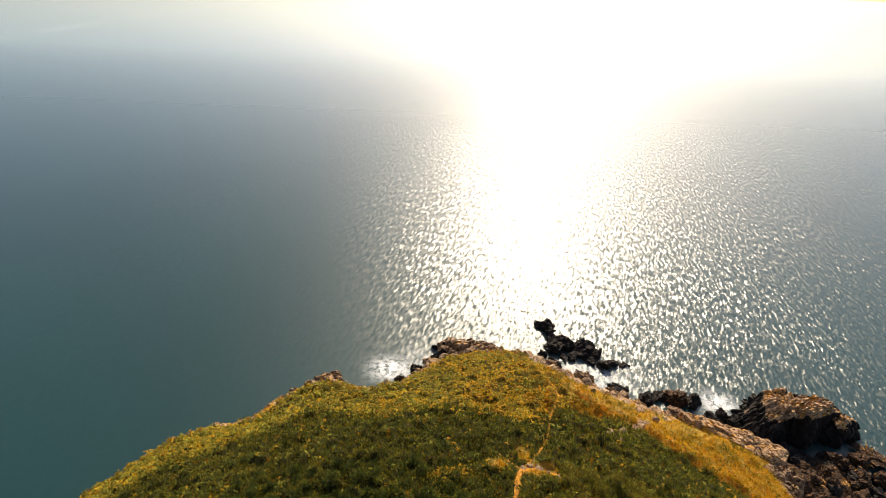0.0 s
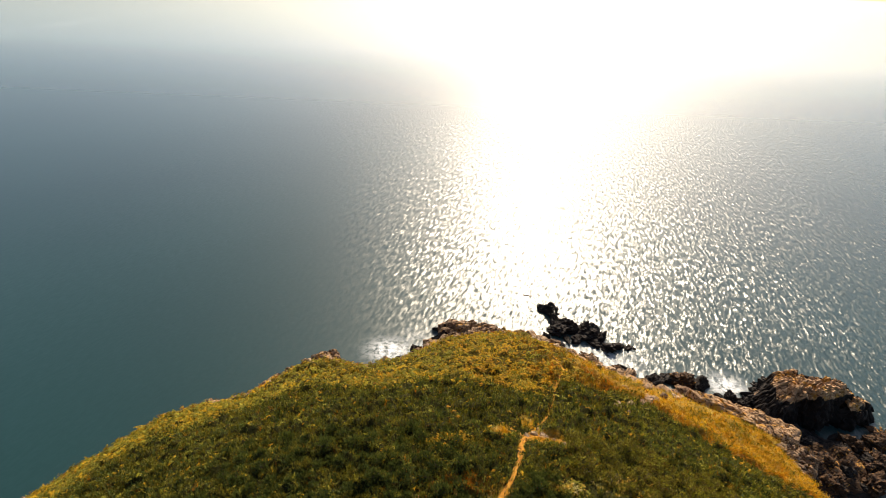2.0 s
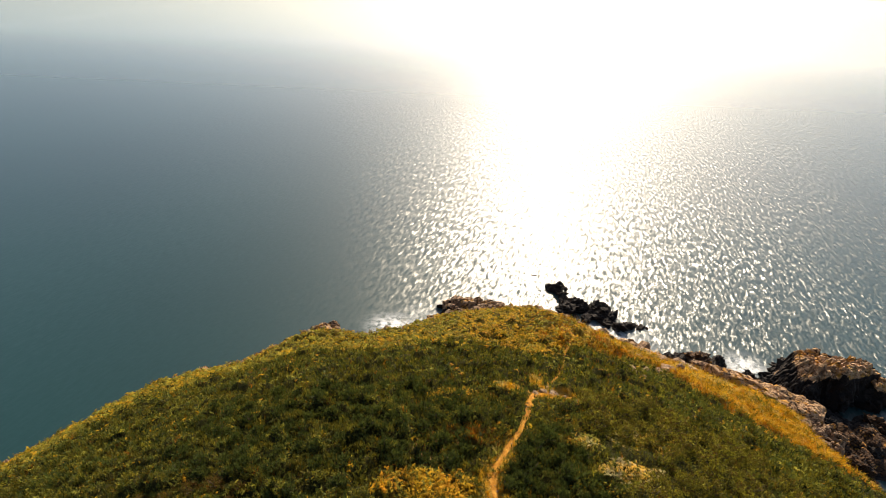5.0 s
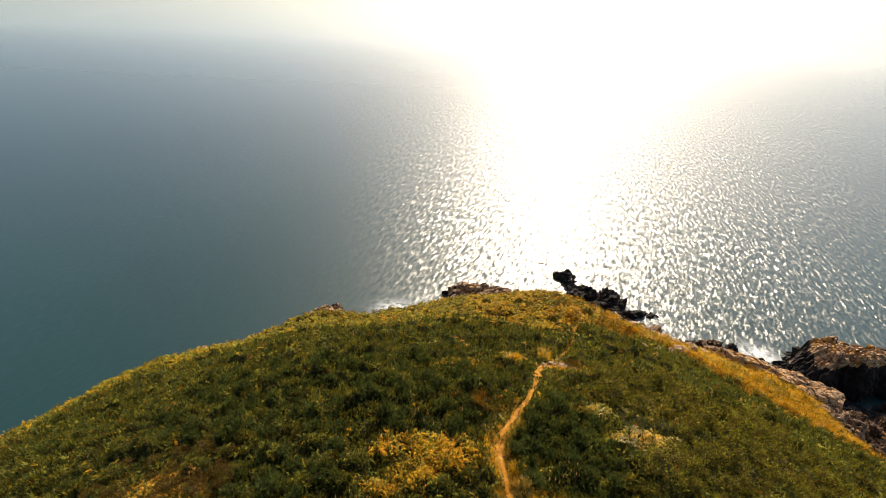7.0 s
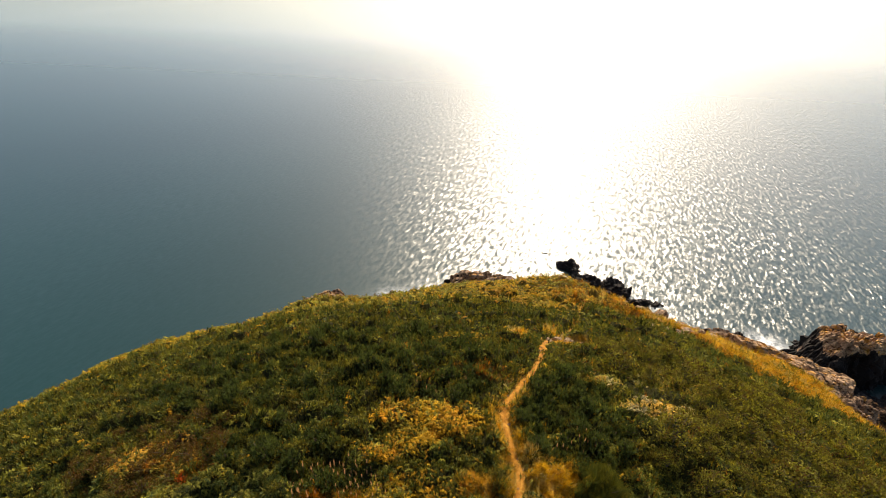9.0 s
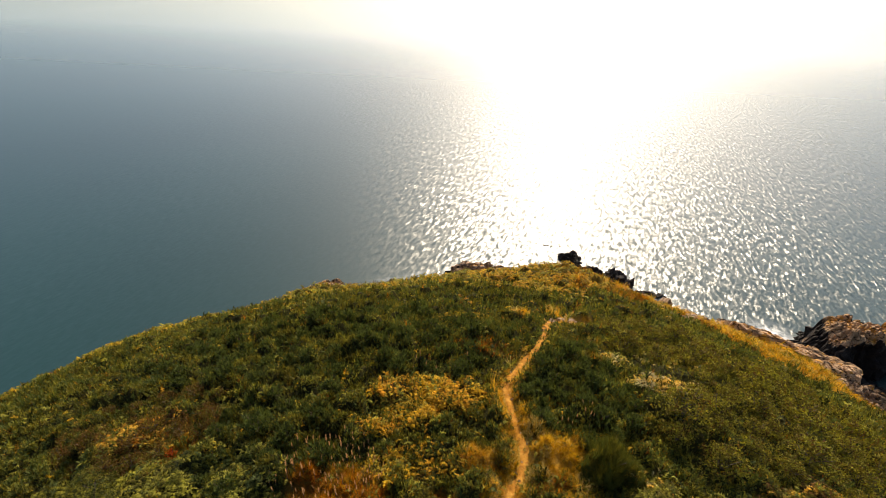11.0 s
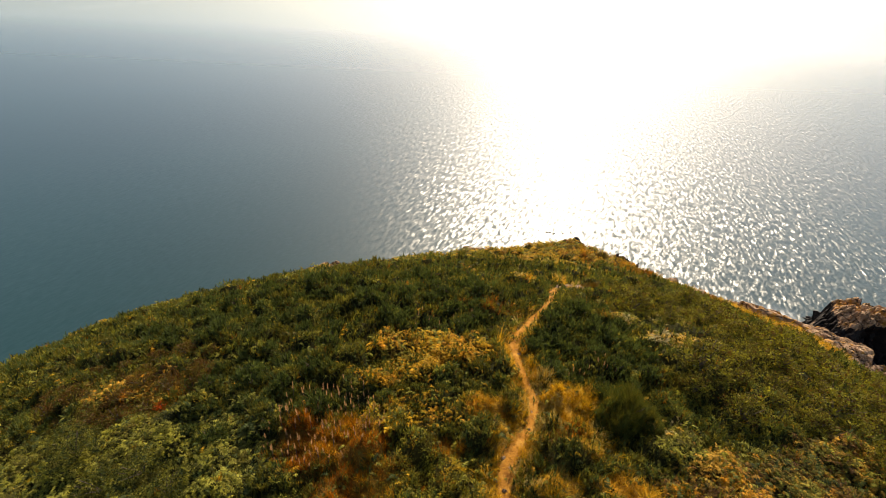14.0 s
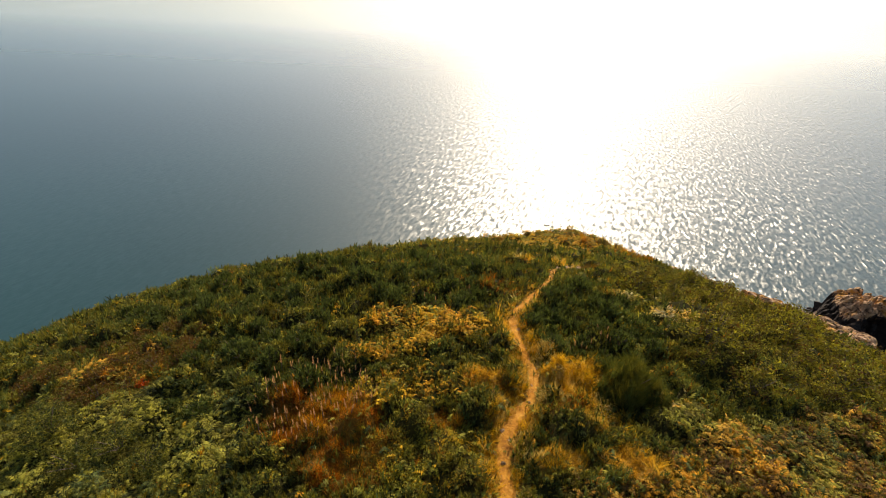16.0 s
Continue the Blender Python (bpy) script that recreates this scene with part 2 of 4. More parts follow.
def water_material():
    n = Nodes("sea water")
    f = n.add("ShaderNodeAttribute")
    f.attribute_name = "tint"
    foam = n.math("MULTIPLY", f.outputs["Fac"], n.ramp(n.noise(0.9, 8, 0.75), (0.40, (0, 0, 0)), (0.56, (1, 1, 1))), True)
    body = n.ramp(n.noise(0.012, 3, 0.5), (0.3, (0.003, 0.023, 0.022)), (0.7, (0.005, 0.031, 0.029)))
    # long pale slicks far out
    split = n.add("ShaderNodeSeparateXYZ")
    n.join(n.where, split.inputs[0])
    x, y = split.outputs[0], split.outputs[1]
    bend = n.math("ADD", n.math("ADD", x, 318.0), n.math("MULTIPLY", y, 0.085))
    bend = n.math("ADD", bend, n.math("MULTIPLY", n.noise(0.03, 3), 16.0))
    band = n.math("SUBTRACT", 1.0, n.math("DIVIDE", n.math("ABSOLUTE", bend), 16.0), True)
    band = n.math("MULTIPLY", band, n.ramp(n.noise(0.08, 4, 0.6, stretch=(1, 0.25, 1)), (0.4, (0, 0, 0)), (0.65, (1, 1, 1))))
    slick = n.math("MULTIPLY", band, n.math("MULTIPLY", n.math("GREATER_THAN", y, 300.0), 0.13))
    n.join(n.mix(n.math("MAXIMUM", foam, slick), body, (0.8, 0.82, 0.82)), n.shader.inputs["Base Color"])
    n.shader.inputs["IOR"].default_value = 1.333
    offing = n.math("DIVIDE", n.math("SUBTRACT", y, 60.0), 330.0, True)
    n.join(n.math("ADD", n.math("MULTIPLY", foam, 0.4), n.math("SUBTRACT", SEA_GLOSS, n.math("MULTIPLY", offing, 0.18))), n.shader.inputs["Roughness"])
    # wind waves as slopes: crests that run out from the shore, a cross sea, and fine ripples both ways
    slope_x, slope_y = 0.0, 0.0
    for turn, across, along, detail, steep in SEA_WAVES:
        mp = n.add("ShaderNodeMapping", Rotation=(0, 0, radians(turn)))
        n.join(n.where, mp.inputs[0])
        f = n.noise(1.0, detail, 0.5, mp.outputs[0], (across, along, 1.0))
        f = n.math("MULTIPLY", n.math("SUBTRACT", f, 0.5), steep)
        slope_x = n.math("ADD", n.math("MULTIPLY", f, math.cos(radians(turn))), slope_x)
        slope_y = n.math("ADD", n.math("MULTIPLY", f, -math.sin(radians(turn))), slope_y)
    # calm in the lee of the headland, gusty and rougher in the open water to the east
    lee = n.math("ADD", n.math("ADD", x, n.math("MULTIPLY", y, 0.12)), n.math("MULTIPLY", n.noise(0.02, 3), 30.0))
    rough = n.math("ADD", n.math("MULTIPLY", n.math("DIVIDE", n.math("ADD", lee, 85.0), 125.0, True), 1 - SEA_LEE), SEA_LEE)
    rough = n.math("ADD", rough, n.math("MULTIPLY", n.math("DIVIDE", n.math("SUBTRACT", lee, 32.0), 60.0, True), 0.35))
    # a calm pool under the western brow
    open_sea = n.math("DIVIDE", n.math("ADD", y, n.math("MULTIPLY", x, 3.0)), 60.0, True)
    rough = n.math("MULTIPLY", rough, n.math("MAXIMUM", open_sea, 0.25))
    gust = n.ramp(n.noise(0.035, 4, 0.6, stretch=(1, 0.6, 1)), (0.3, (0.75, 0.75, 0.75)), (0.7, (1.2, 1.2, 1.2)))
    rough = n.math("MULTIPLY", n.math("MULTIPLY", rough, gust), n.math("SUBTRACT", 1.0, n.math("MULTIPLY", offing, 0.8)))
    # ripples too small to tell apart widen the glare
    n.shader.inputs["Coat Weight"].default_value, n.shader.inputs["Coat Roughness"].default_value, n.shader.inputs["Coat IOR"].default_value = 0.26, 0.5, 1.33
    way = n.add("ShaderNodeCombineXYZ", Z=1.0)
    n.join(n.math("MULTIPLY", slope_x, rough), way.inputs[0]), n.join(n.math("MULTIPLY", slope_y, rough), way.inputs[1])
    unit = n.t.nodes.new("ShaderNodeVectorMath")
    unit.operation = "NORMALIZE"
    n.join(way.outputs[0], unit.inputs[0]), n.join(unit.outputs[0], n.shader.inputs["Normal"]), n.join(unit.outputs[0], n.shader.inputs["Coat Normal"])
    return n.m


# turn of the crests, waves to the metre across and along them, detail, steepness
SEA_WAVES = ((18, 1.9, 0.50, 1.0, 0.80), (34, 2.8, 0.85, 1.0, 0.55), (0, 1.5, 0.45, 1.0, 0.40), (70, 2.2, 1.2, 2.0, 0.30), (24, 5.5, 2.4, 2.0, 0.50), (90, 7.0, 4.0, 2.0, 0.32))
SEA_GLOSS, SEA_LEE = 0.36, 0.07


WATER = water_material()

# ---- course of the footpath ----
def line_points(points, step):
    """Points every step along a smooth line through the given ones."""
    p = np.array(points, float)
    p = np.vstack([2 * p[0] - p[1], p, 2 * p[-1] - p[-2]])
    out = []
    for a, b, c, d in zip(p, p[1:], p[2:], p[3:]):
        n = max(2, int(np.hypot(*(c - b)) / step))
        t = np.linspace(0, 1, n, endpoint=False)[:, None]
        out.append(0.5 * (2 * b + (c - a) * t + (2 * a - 5 * b + 4 * c - d) * t ** 2 + (3 * b - a - 3 * c + d) * t ** 3))
    return np.vstack(out + [p[-2][None]])


PATHS = [
    line_points([(2.2, -14), (3.0, -4), (2.7, 4), (2.6, 7), (2.6, 8.6), (3.1, 9.6), (3.6, 10.6), (3.8, 11.8), (3.6, 13), (3.4, 14.4), (3.4, 15.6), (4.1, 16.9), (5.1, 18.6), (5.8, 20.4), (6.5, 22.6), (7.2, 24.0)], 0.15),
    line_points([(7.2, 24.0), (8.3, 25.4), (9.3, 26.9), (10.3, 29.2), (11.1, 31.8), (12.2, 34.4), (12.9, 36.2), (12.7, 38.6), (12.3, 41.5), (12.2, 45), (11.5, 49)], 0.2),
    line_points([(12.9, 36.2), (14.6, 36.4), (16.6, 36.8), (18.8, 37.6)], 0.2),
    line_points([(6.9, 23.5), (6.0, 24.5), (5.0, 25.8)], 0.2),
    line_points([(6.8, 23.5), (7.8, 23.9), (8.8, 23.6), (9.7, 23.0)], 0.2),
]
PATH_WIDE = [0.21, 0.11, 0.18, 0.14, 0.34]


def path_grid():
    """Metres to the edge of the trodden ground on a fine grid."""
    qx, qy = np.arange(-8, 31, 0.15), np.arange(-26, 56, 0.15)
    px, py = np.meshgrid(qx, qy, indexing="ij")
    far = np.full(px.shape, 99.0)
    for line, wide in zip(PATHS, PATH_WIDE):
        for ax, ay in line[::2]:
            i0, i1, j0, j1 = int((ax + 2) / 0.15), int((ax + 14) / 0.15), int((ay + 20) / 0.15), int((ay + 32) / 0.15)
            box = (slice(max(i0, 0), i1), slice(max(j0, 0), j1))
            far[box] = np.minimum(far[box], np.hypot(px[box] - ax, py[box] - ay) - wide)
    return np.minimum(far, 6.0)


PATH_GRID = path_grid()


def path_distance(x, y):
    """Metres from the edge of the trodden ground; negative on it, 6 at most."""
    u = np.clip((x + 8) / 0.15, 0, PATH_GRID.shape[0] - 1.01)
    v = np.clip((y + 26) / 0.15, 0, PATH_GRID.shape[1] - 1.01)
    i, j = u.astype(int), v.astype(int)
    u, v = u - i, v - j
    g = PATH_GRID
    return (g[i, j] * (1 - u) + g[i + 1, j] * u) * (1 - v) + (g[i, j + 1] * (1 - u) + g[i + 1, j + 1] * u) * v


# ---- ground ----
PLANT = {
    "gorse": (0.090, 0.113, 0.033), "deep": (0.019, 0.028, 0.010), "olive": (0.155, 0.128, 0.022), "bracken": (0.255, 0.235, 0.034), "gold": (0.57, 0.325, 0.016),
    "rust": (0.45, 0.135, 0.012), "straw": (0.69, 0.39, 0.050), "brown": (0.13, 0.062, 0.018), "white": (0.58, 0.47, 0.22), "red": (0.60, 0.09, 0.012),
    "lime": (0.33, 0.295, 0.030), "broom": (0.075, 0.078, 0.014), "seed": (0.52, 0.27, 0.11), "ochre": (0.52, 0.235, 0.014),
}
# kind: family of shapes, colours, least and most size in metres
GROWTH = {
    "heath": ("shoot", ("gorse", "gorse", "olive", "deep", "olive"), 0.22, 0.42),
    "scrub": ("leaf", ("olive", "gorse", "bracken", "gorse"), 0.13, 0.25),
    "fern": ("fern", ("bracken", "lime", "olive", "gorse", "bracken", "deep"), 0.22, 0.42),
    "lit_fern": ("fern", ("bracken", "olive", "lime", "bracken", "gold"), 0.26, 0.46),
    "gold_fern": ("fern", ("gold", "gold", "bracken", "ochre"), 0.22, 0.40),
    "yellow_scrub": ("leaf", ("bracken", "lime", "olive", "gold", "olive"), 0.16, 0.27),
    "straw": ("grass", ("straw", "straw", "straw", "gold", "white", "ochre"), 0.18, 0.38),
    "rust": ("grass", ("rust", "ochre", "brown", "olive", "rust"), 0.20, 0.42),
    "pale_fern": ("fern", ("white", "straw", "bracken"), 0.24, 0.40),
    "brown_fern": ("fern", ("ochre", "straw", "brown", "olive", "bracken", "brown"), 0.20, 0.36),
    "green_grass": ("shoot", ("gorse", "olive", "bracken"), 0.18, 0.34),
}


def patch(x, y, cx, cy, rx, ry, wob, soft=0.35):
    """1 inside an uneven round patch, 0 outside."""
    return np.clip((1.0 + wob - np.hypot((x - cx) / rx, (y - cy) / ry)) / soft, 0, 1)


def plant_weights(x, y):
    """How much of each kind of plant grows at a place."""
    n1, n2, n3 = fbm(x * 0.16, y * 0.16, 2, 4), fbm(x * 0.55, y * 0.55, 5, 3), fbm(x * 1.3, y * 1.3, 3, 2)
    edge = brow_distance(x, y)
    wob = 3.0 * n1 + 1.5 * n2
    w = 0.9 * n1 + 0.8 * n2
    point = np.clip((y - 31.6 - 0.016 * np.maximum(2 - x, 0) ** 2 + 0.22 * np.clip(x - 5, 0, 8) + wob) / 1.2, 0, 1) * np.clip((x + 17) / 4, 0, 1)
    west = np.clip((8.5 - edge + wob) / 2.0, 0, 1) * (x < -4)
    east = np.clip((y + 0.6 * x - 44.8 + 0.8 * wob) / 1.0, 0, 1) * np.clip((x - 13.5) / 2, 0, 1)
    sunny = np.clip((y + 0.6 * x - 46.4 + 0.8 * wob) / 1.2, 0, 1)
    green_hollow = patch(x, y, 13.4, 31.0, 3.4, 3.6, w)
    gold = np.maximum.reduce([patch(x, y, -0.1, 13.9, 3.3, 2.1, w), 0.8 * patch(x, y, -1.9, 12.2, 1.3, 0.8, w), 0.3 * patch(x, y, 1.2, 22.5, 2.2, 1.2, w), 0.25 * patch(x, y, -0.5, 10.6, 2.4, 1.2, w)])
    mown = np.maximum.reduce([patch(x, y, 0.3, 8.0, 1.9, 1.4, w), 0.6 * patch(x, y, -1.0, 10.4, 1.6, 1.0, w), 0.5 * patch(x, y, 5.8, 9.6, 1.2, 0.7, w)])
    worn = np.maximum.reduce([patch(x, y, 4.9, 11.4, 1.5, 1.5, w), patch(x, y, 4.1, 12.7, 0.6, 0.7, w), 0.7 * patch(x, y, 2.1, 11.0, 0.9, 0.9, w), 0.8 * patch(x, y, 4.1, 8.0, 0.9, 0.5, w), 0.8 * patch(x, y, 6.0, 8.0, 1.1, 0.6, w), 0.4 * patch(x, y, 5.6, 9.6, 1.1, 0.9, w),
                              0.55 * np.clip(1.1 - path_distance(x, y) / 0.5, 0, 1) * np.clip((19 - y) / 4, 0, 1), patch(x, y, 8.2, 23.7, 1.5, 0.8, w), 0.8 * patch(x, y, 7.2, 25.5, 0.7, 0.8, w), 0.8 * patch(x, y, 4.9, 23.7, 0.9, 0.6, w), patch(x, y, 13.8, 36.6, 2.0, 1.4, w)])
    rust = np.maximum.reduce([patch(x, y, -3.0, 9.4, 2.3, 1.6, w), 0.7 * patch(x, y, -1.6, 7.8, 1.5, 1.1, w), 0.8 * patch(x, y, 0.9, 9.1, 0.6, 0.5, w), 0.6 * patch(x, y, 2.2, 10.6, 1.0, 0.8, w), 0.5 * patch(x, y, 0.2, 13.3, 1.0, 0.8, w), 0.25 * patch(x, y, -10.2, 11.8, 2.2, 0.9, w), 0.9 * patch(x, y, 16.5, 34.8, 3.5, 1.6, w), 0.3 * patch(x, y, 2.2, 18.0, 2.6, 1.0, w), 0.5 * patch(x, y, 4.6, 9.8, 0.8, 0.6, w)])
    russet = np.maximum.reduce([patch(x, y, 10.6, 8.2, 4.2, 1.7, w), 0.6 * patch(x, y, 14.5, 9.8, 2.6, 1.4, w), 0.5 * patch(x, y, 6.4, 7.0, 2.2, 0.9, w), 0.5 * patch(x, y, -12.0, 12.6, 2.6, 1.2, w)])
    fern = np.maximum.reduce([patch(x, y, -9.5, 9.0, 6.0, 2.7, w), 0.8 * patch(x, y, 8.2, 9.9, 1.2, 0.8, w), 0.4 * patch(x, y, 12, 9, 3.5, 1.6, w), 0.5 * patch(x, y, -7, 17, 2.0, 1.2, w)])
    pale = np.maximum.reduce([patch(x, y, 8.8, 18.2, 1.2, 0.8, 1.6 * w), patch(x, y, 10.2, 16.0, 1.5, 0.8, 1.6 * w), 0.8 * patch(x, y, 7.9, 10.6, 0.8, 0.6, w), 0.6 * patch(x, y, 12.2, 18.6, 1.5, 0.8, 1.6 * w)])
    shady = np.maximum.reduce([patch(x, y, 6.2, 15.6, 2.7, 3.8, w), patch(x, y, -5.6, 11.6, 2.6, 2.2, w), np.clip(patch(x, y, -5, 20, 11, 6.5, w), 0, 1)])
    worn = worn * np.clip(0.82 + 3.0 * n3, 0.2, 1)
    gold = gold * np.clip(0.75 + 2.0 * n3, 0.3, 1)
    out = {
        "heath": 0.9 * shady + 0.5, "scrub": 0.35 + 0.4 * (n1 > 0) + 0 * x, "fern": 2.2 * fern + 0.10 + 0 * x, "gold_fern": 2.4 * gold + 0.02,
        "yellow_scrub": 2.2 * mown + 0.06, "lit_fern": 0 * x, "straw": 9 * worn, "brown_fern": 3.5 * russet, "rust": 2.8 * rust + 0.10 * (n3 > 0.05), "pale_fern": 1.5 * pale, "green_grass": 0.35 + 0.3 * (n2 > 0),
    }
    for key in ("heath", "scrub", "green_grass"):
        out[key] = out[key] * (1 - 0.85 * np.maximum.reduce([gold, worn, rust, 0.7 * mown, russet, fern * 0.8, pale * 0.8]))
    # yellow bracken of point and brow; its brighter colours also carry the sunlight there
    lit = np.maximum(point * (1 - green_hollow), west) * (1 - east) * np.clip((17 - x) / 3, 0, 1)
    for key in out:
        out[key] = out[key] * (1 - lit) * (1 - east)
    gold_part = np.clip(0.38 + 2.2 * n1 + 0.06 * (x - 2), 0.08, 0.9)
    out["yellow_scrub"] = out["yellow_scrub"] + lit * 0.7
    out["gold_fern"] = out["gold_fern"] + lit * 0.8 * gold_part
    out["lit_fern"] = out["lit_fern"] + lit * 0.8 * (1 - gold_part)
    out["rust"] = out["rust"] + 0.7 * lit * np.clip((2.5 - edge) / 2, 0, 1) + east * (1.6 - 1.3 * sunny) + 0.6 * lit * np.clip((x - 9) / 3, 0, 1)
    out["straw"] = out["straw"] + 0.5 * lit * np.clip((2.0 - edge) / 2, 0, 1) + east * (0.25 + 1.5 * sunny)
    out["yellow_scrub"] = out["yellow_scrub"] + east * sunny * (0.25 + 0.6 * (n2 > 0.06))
    out["green_grass"] = out["green_grass"] + east * (0.25 + 0.9 * (n2 > 0.05))
    return out


def ground_colour(x, y):
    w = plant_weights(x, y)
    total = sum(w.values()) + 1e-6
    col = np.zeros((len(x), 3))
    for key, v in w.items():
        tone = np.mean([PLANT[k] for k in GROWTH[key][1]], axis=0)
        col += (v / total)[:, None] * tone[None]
    # plant tones cut down for shade in the gaps, less under straw and rust
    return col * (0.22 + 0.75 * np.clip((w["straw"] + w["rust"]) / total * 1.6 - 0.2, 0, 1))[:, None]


def veg_floor(x, y):
    """The matted surface that the shoots stand on: low mounds on the ground, none on bare or trodden places."""
    z, e = land(x, y)
    mark, gap = cells(x * 0.85 + 0.4 * fbm(x, y, 1, 2), y * 0.85, 3)
    soft = np.clip((e - 0.4) / 1.2, 0, 1) * np.clip(path_distance(x, y) / 0.5, 0, 1) * np.clip(1 - ((x + y * 1.1 - 60) / 6), 0.25, 1)
    return z + soft * (0.10 + 0.72 * mark) * np.clip(gap * 2.2, 0, 1) ** 0.6


xs = np.r_[np.arange(-64, -26, 0.4), np.arange(-26, 44, 0.28), np.arange(44, 64.1, 0.4)]
ys = np.r_[np.arange(-40, 4, 0.6), np.arange(4, 60, 0.28), np.arange(60, 72.1, 0.4)]
gx, gy, quads = sheet(xs, ys)
gz, gedge = land(gx, gy)
gz = np.where(gedge > 0.3, veg_floor(gx, gy), gz)
face_edge, face_z = gedge[quads].mean(1), gz[quads].mean(1)
fx, fy = gx[quads].mean(1), gy[quads].mean(1)
bare = face_edge < 0.4 + bare_margin(fx, fy) + 2.2 * fbm(fx * 0.4, fy * 0.4, 6, 4)
wet = face_z < 1.2 + 1.2 * fbm(fx * 0.5, fy * 0.5, 1, 3)
# bare ground past x 43, y 40 is dark for the shadow of the islet
headland = from_arrays("ground", np.c_[gx, gy, gz], quads, TURF, True, ground_colour(gx, gy), np.where(bare & (fx > 43) & (fy < 40) & (face_z > 0.4), 3, np.where((wet | (fx > 43)) & bare, 2, np.where(bare, 1, 0))), (TURF, ROCK, WET_SHADE_ROCK, RED_ROCK))
tagged(headland, "grassy headland with bare rock cliffs falling to the sea", "headland", kind="structure")

# ---- sea ----
far = np.cumsum(0.8 * 1.13 ** np.arange(0, 54))
sx = np.r_[-60 - far[::-1], np.arange(-60, 75, 0.8), 75 + far]
sy = np.r_[12 - far[::-1], np.arange(12, 80, 0.8), 80 + far]
wx, wy, wquads = sheet(sx, sy)
fade = np.clip(1.3 - np.maximum(np.maximum(-60 - wx, wx - 75), wy - 80) / 20, 0, 1)
warp = 5.0 * fbm(wx * 0.06, wy * 0.06, 1, 4)
wz = np.zeros(len(wx))
for k, (heading, length, high) in enumerate(((98, 5.2, 0.04), (76, 7.3, 0.05), (122, 4.4, 0.03))):
    way = np.array((math.sin(radians(heading)), math.cos(radians(heading))))
    wz += high * np.sin((wx * way[0] + wy * way[1] + warp * (1 + 0.3 * k)) * 2 * math.pi / length + k)
depth = np.full(len(wx), -6.0)
close = (np.abs(wx) < 64) & (wy > -40) & (wy < 72)
depth[close] = land(wx[close], wy[close])[0]
spots = swell(wx, wy, 42.4, 50.8, 2.4, 2.0) + swell(wx, wy, -7.7, 55.5, 2.6, 2.2) + 0.5 * swell(wx, wy, 24, 55, 6, 3)
shore = np.clip(1 + (depth + 0.1) / 1.3, 0, 1) * np.clip((wx + 8) / 4, 0, 1) * np.clip((43 - wx) / 3, 0, 1) * 0.42
foam = np.clip(shore + spots, 0, 1) * (fade > 0)
sea = from_arrays("water", np.c_[wx, wy, wz * fade], wquads, WATER, True, np.repeat(foam[:, None], 3, 1))
tagged(sea, "dark teal sea with wind ripples glittering in the sun", "sea", kind="structure")

# ---- footpath ----
def build_path(line, wide, name):
    n, across = len(line), 9
    way = np.gradient(line, axis=0)
    way /= np.hypot(*way.T)[:, None]
    side = np.c_[way[:, 1], -way[:, 0]]
    along = np.cumsum(np.r_[0, np.hypot(*np.diff(line, axis=0).T)])
    wide = wide * (1 + 0.25 * np.clip((11 - line[:, 1]) / 2, 0, 1))
    left = wide * np.maximum(1.1 + 2.0 * fbm(along * 1.3, along * 0 + 3, 1, 5), 0.35)
    right = wide * np.maximum(1.1 + 2.0 * fbm(along * 1.3, along * 0 + 9, 2, 5), 0.35)
    s = np.linspace(-1, 1, across)
    off = np.where(s[None] < 0, s[None] * left[:, None], s[None] * right[:, None])
    x = line[:, 0, None] + side[:, 0, None] * off
    y = line[:, 1, None] + side[:, 1, None] * off
    z = veg_floor(x.ravel(), y.ravel()).reshape(x.shape) + 0.035 - 0.05 * np.abs(s)[None] ** 4 + 0.04 * fbm(x * 3, y * 3, 4, 3)
    i = (np.arange(n - 1)[:, None] * across + np.arange(across - 1)[None]).ravel()
    ob = from_arrays(name, np.stack([x, y, z], -1).reshape(-1, 3), np.stack([i, i + 1, i + across + 1, i + across], -1), SOIL, True)
    return tagged(ob, "narrow trodden path of dry ochre earth", "path", kind="structure")


for line, wide in zip(PATHS, PATH_WIDE):
    build_path(line, wide, "path")

# ---- rocks ----
def ico(level):
    bm = bmesh.new()
    bmesh.ops.create_icosphere(bm, subdivisions=level, radius=1)
    v = np.array([p.co for p in bm.verts])
    f = np.array([[p.index for p in q.verts] for q in bm.faces])
    bm.free()
    return v, f


ICO = {k: ico(k) for k in (3, 4)}


def rock_mesh(seed, level=4, cuts=20, rough=0.30, strata=0.16):
    """An angular stone of about unit radius: a ball cut by planes, cracked in beds and roughened."""
    r = np.random.default_rng(seed)
    v, f = ICO[level]
    n = r.normal(size=(cuts, 3))
    n[: cuts // 3, 2] *= 0.25
    n /= np.linalg.norm(n, axis=1)[:, None]
    d = r.uniform(0.5, 1.0, cuts)
    reach = np.where(v @ n.T > 0.05, d / np.maximum(v @ n.T, 0.05), 9).min(1)
    p = v * np.minimum(reach, 1.25)[:, None]
    tilt = r.normal(size=3) * 0.25 + (0, 0, 1)
    bed = p @ (tilt / np.linalg.norm(tilt))
    p = p * (1 - strata * (np.abs((bed * 3.1 + seed) % 1 - 0.5) < 0.12) - 0.6 * strata * (np.abs((bed * 7.3 + seed) % 1 - 0.5) < 0.15))[:, None]
    for k, q in enumerate(p):
        w = Vector(q) * 2.3 + Vector((seed * 3.1, seed * 1.7, 0))
        p[k] = q * (1 + rough * (noise.noise(w) + 0.6 * noise.noise(w * 2.7) + 0.4 * noise.noise(w * 6.1)))
    return p, f


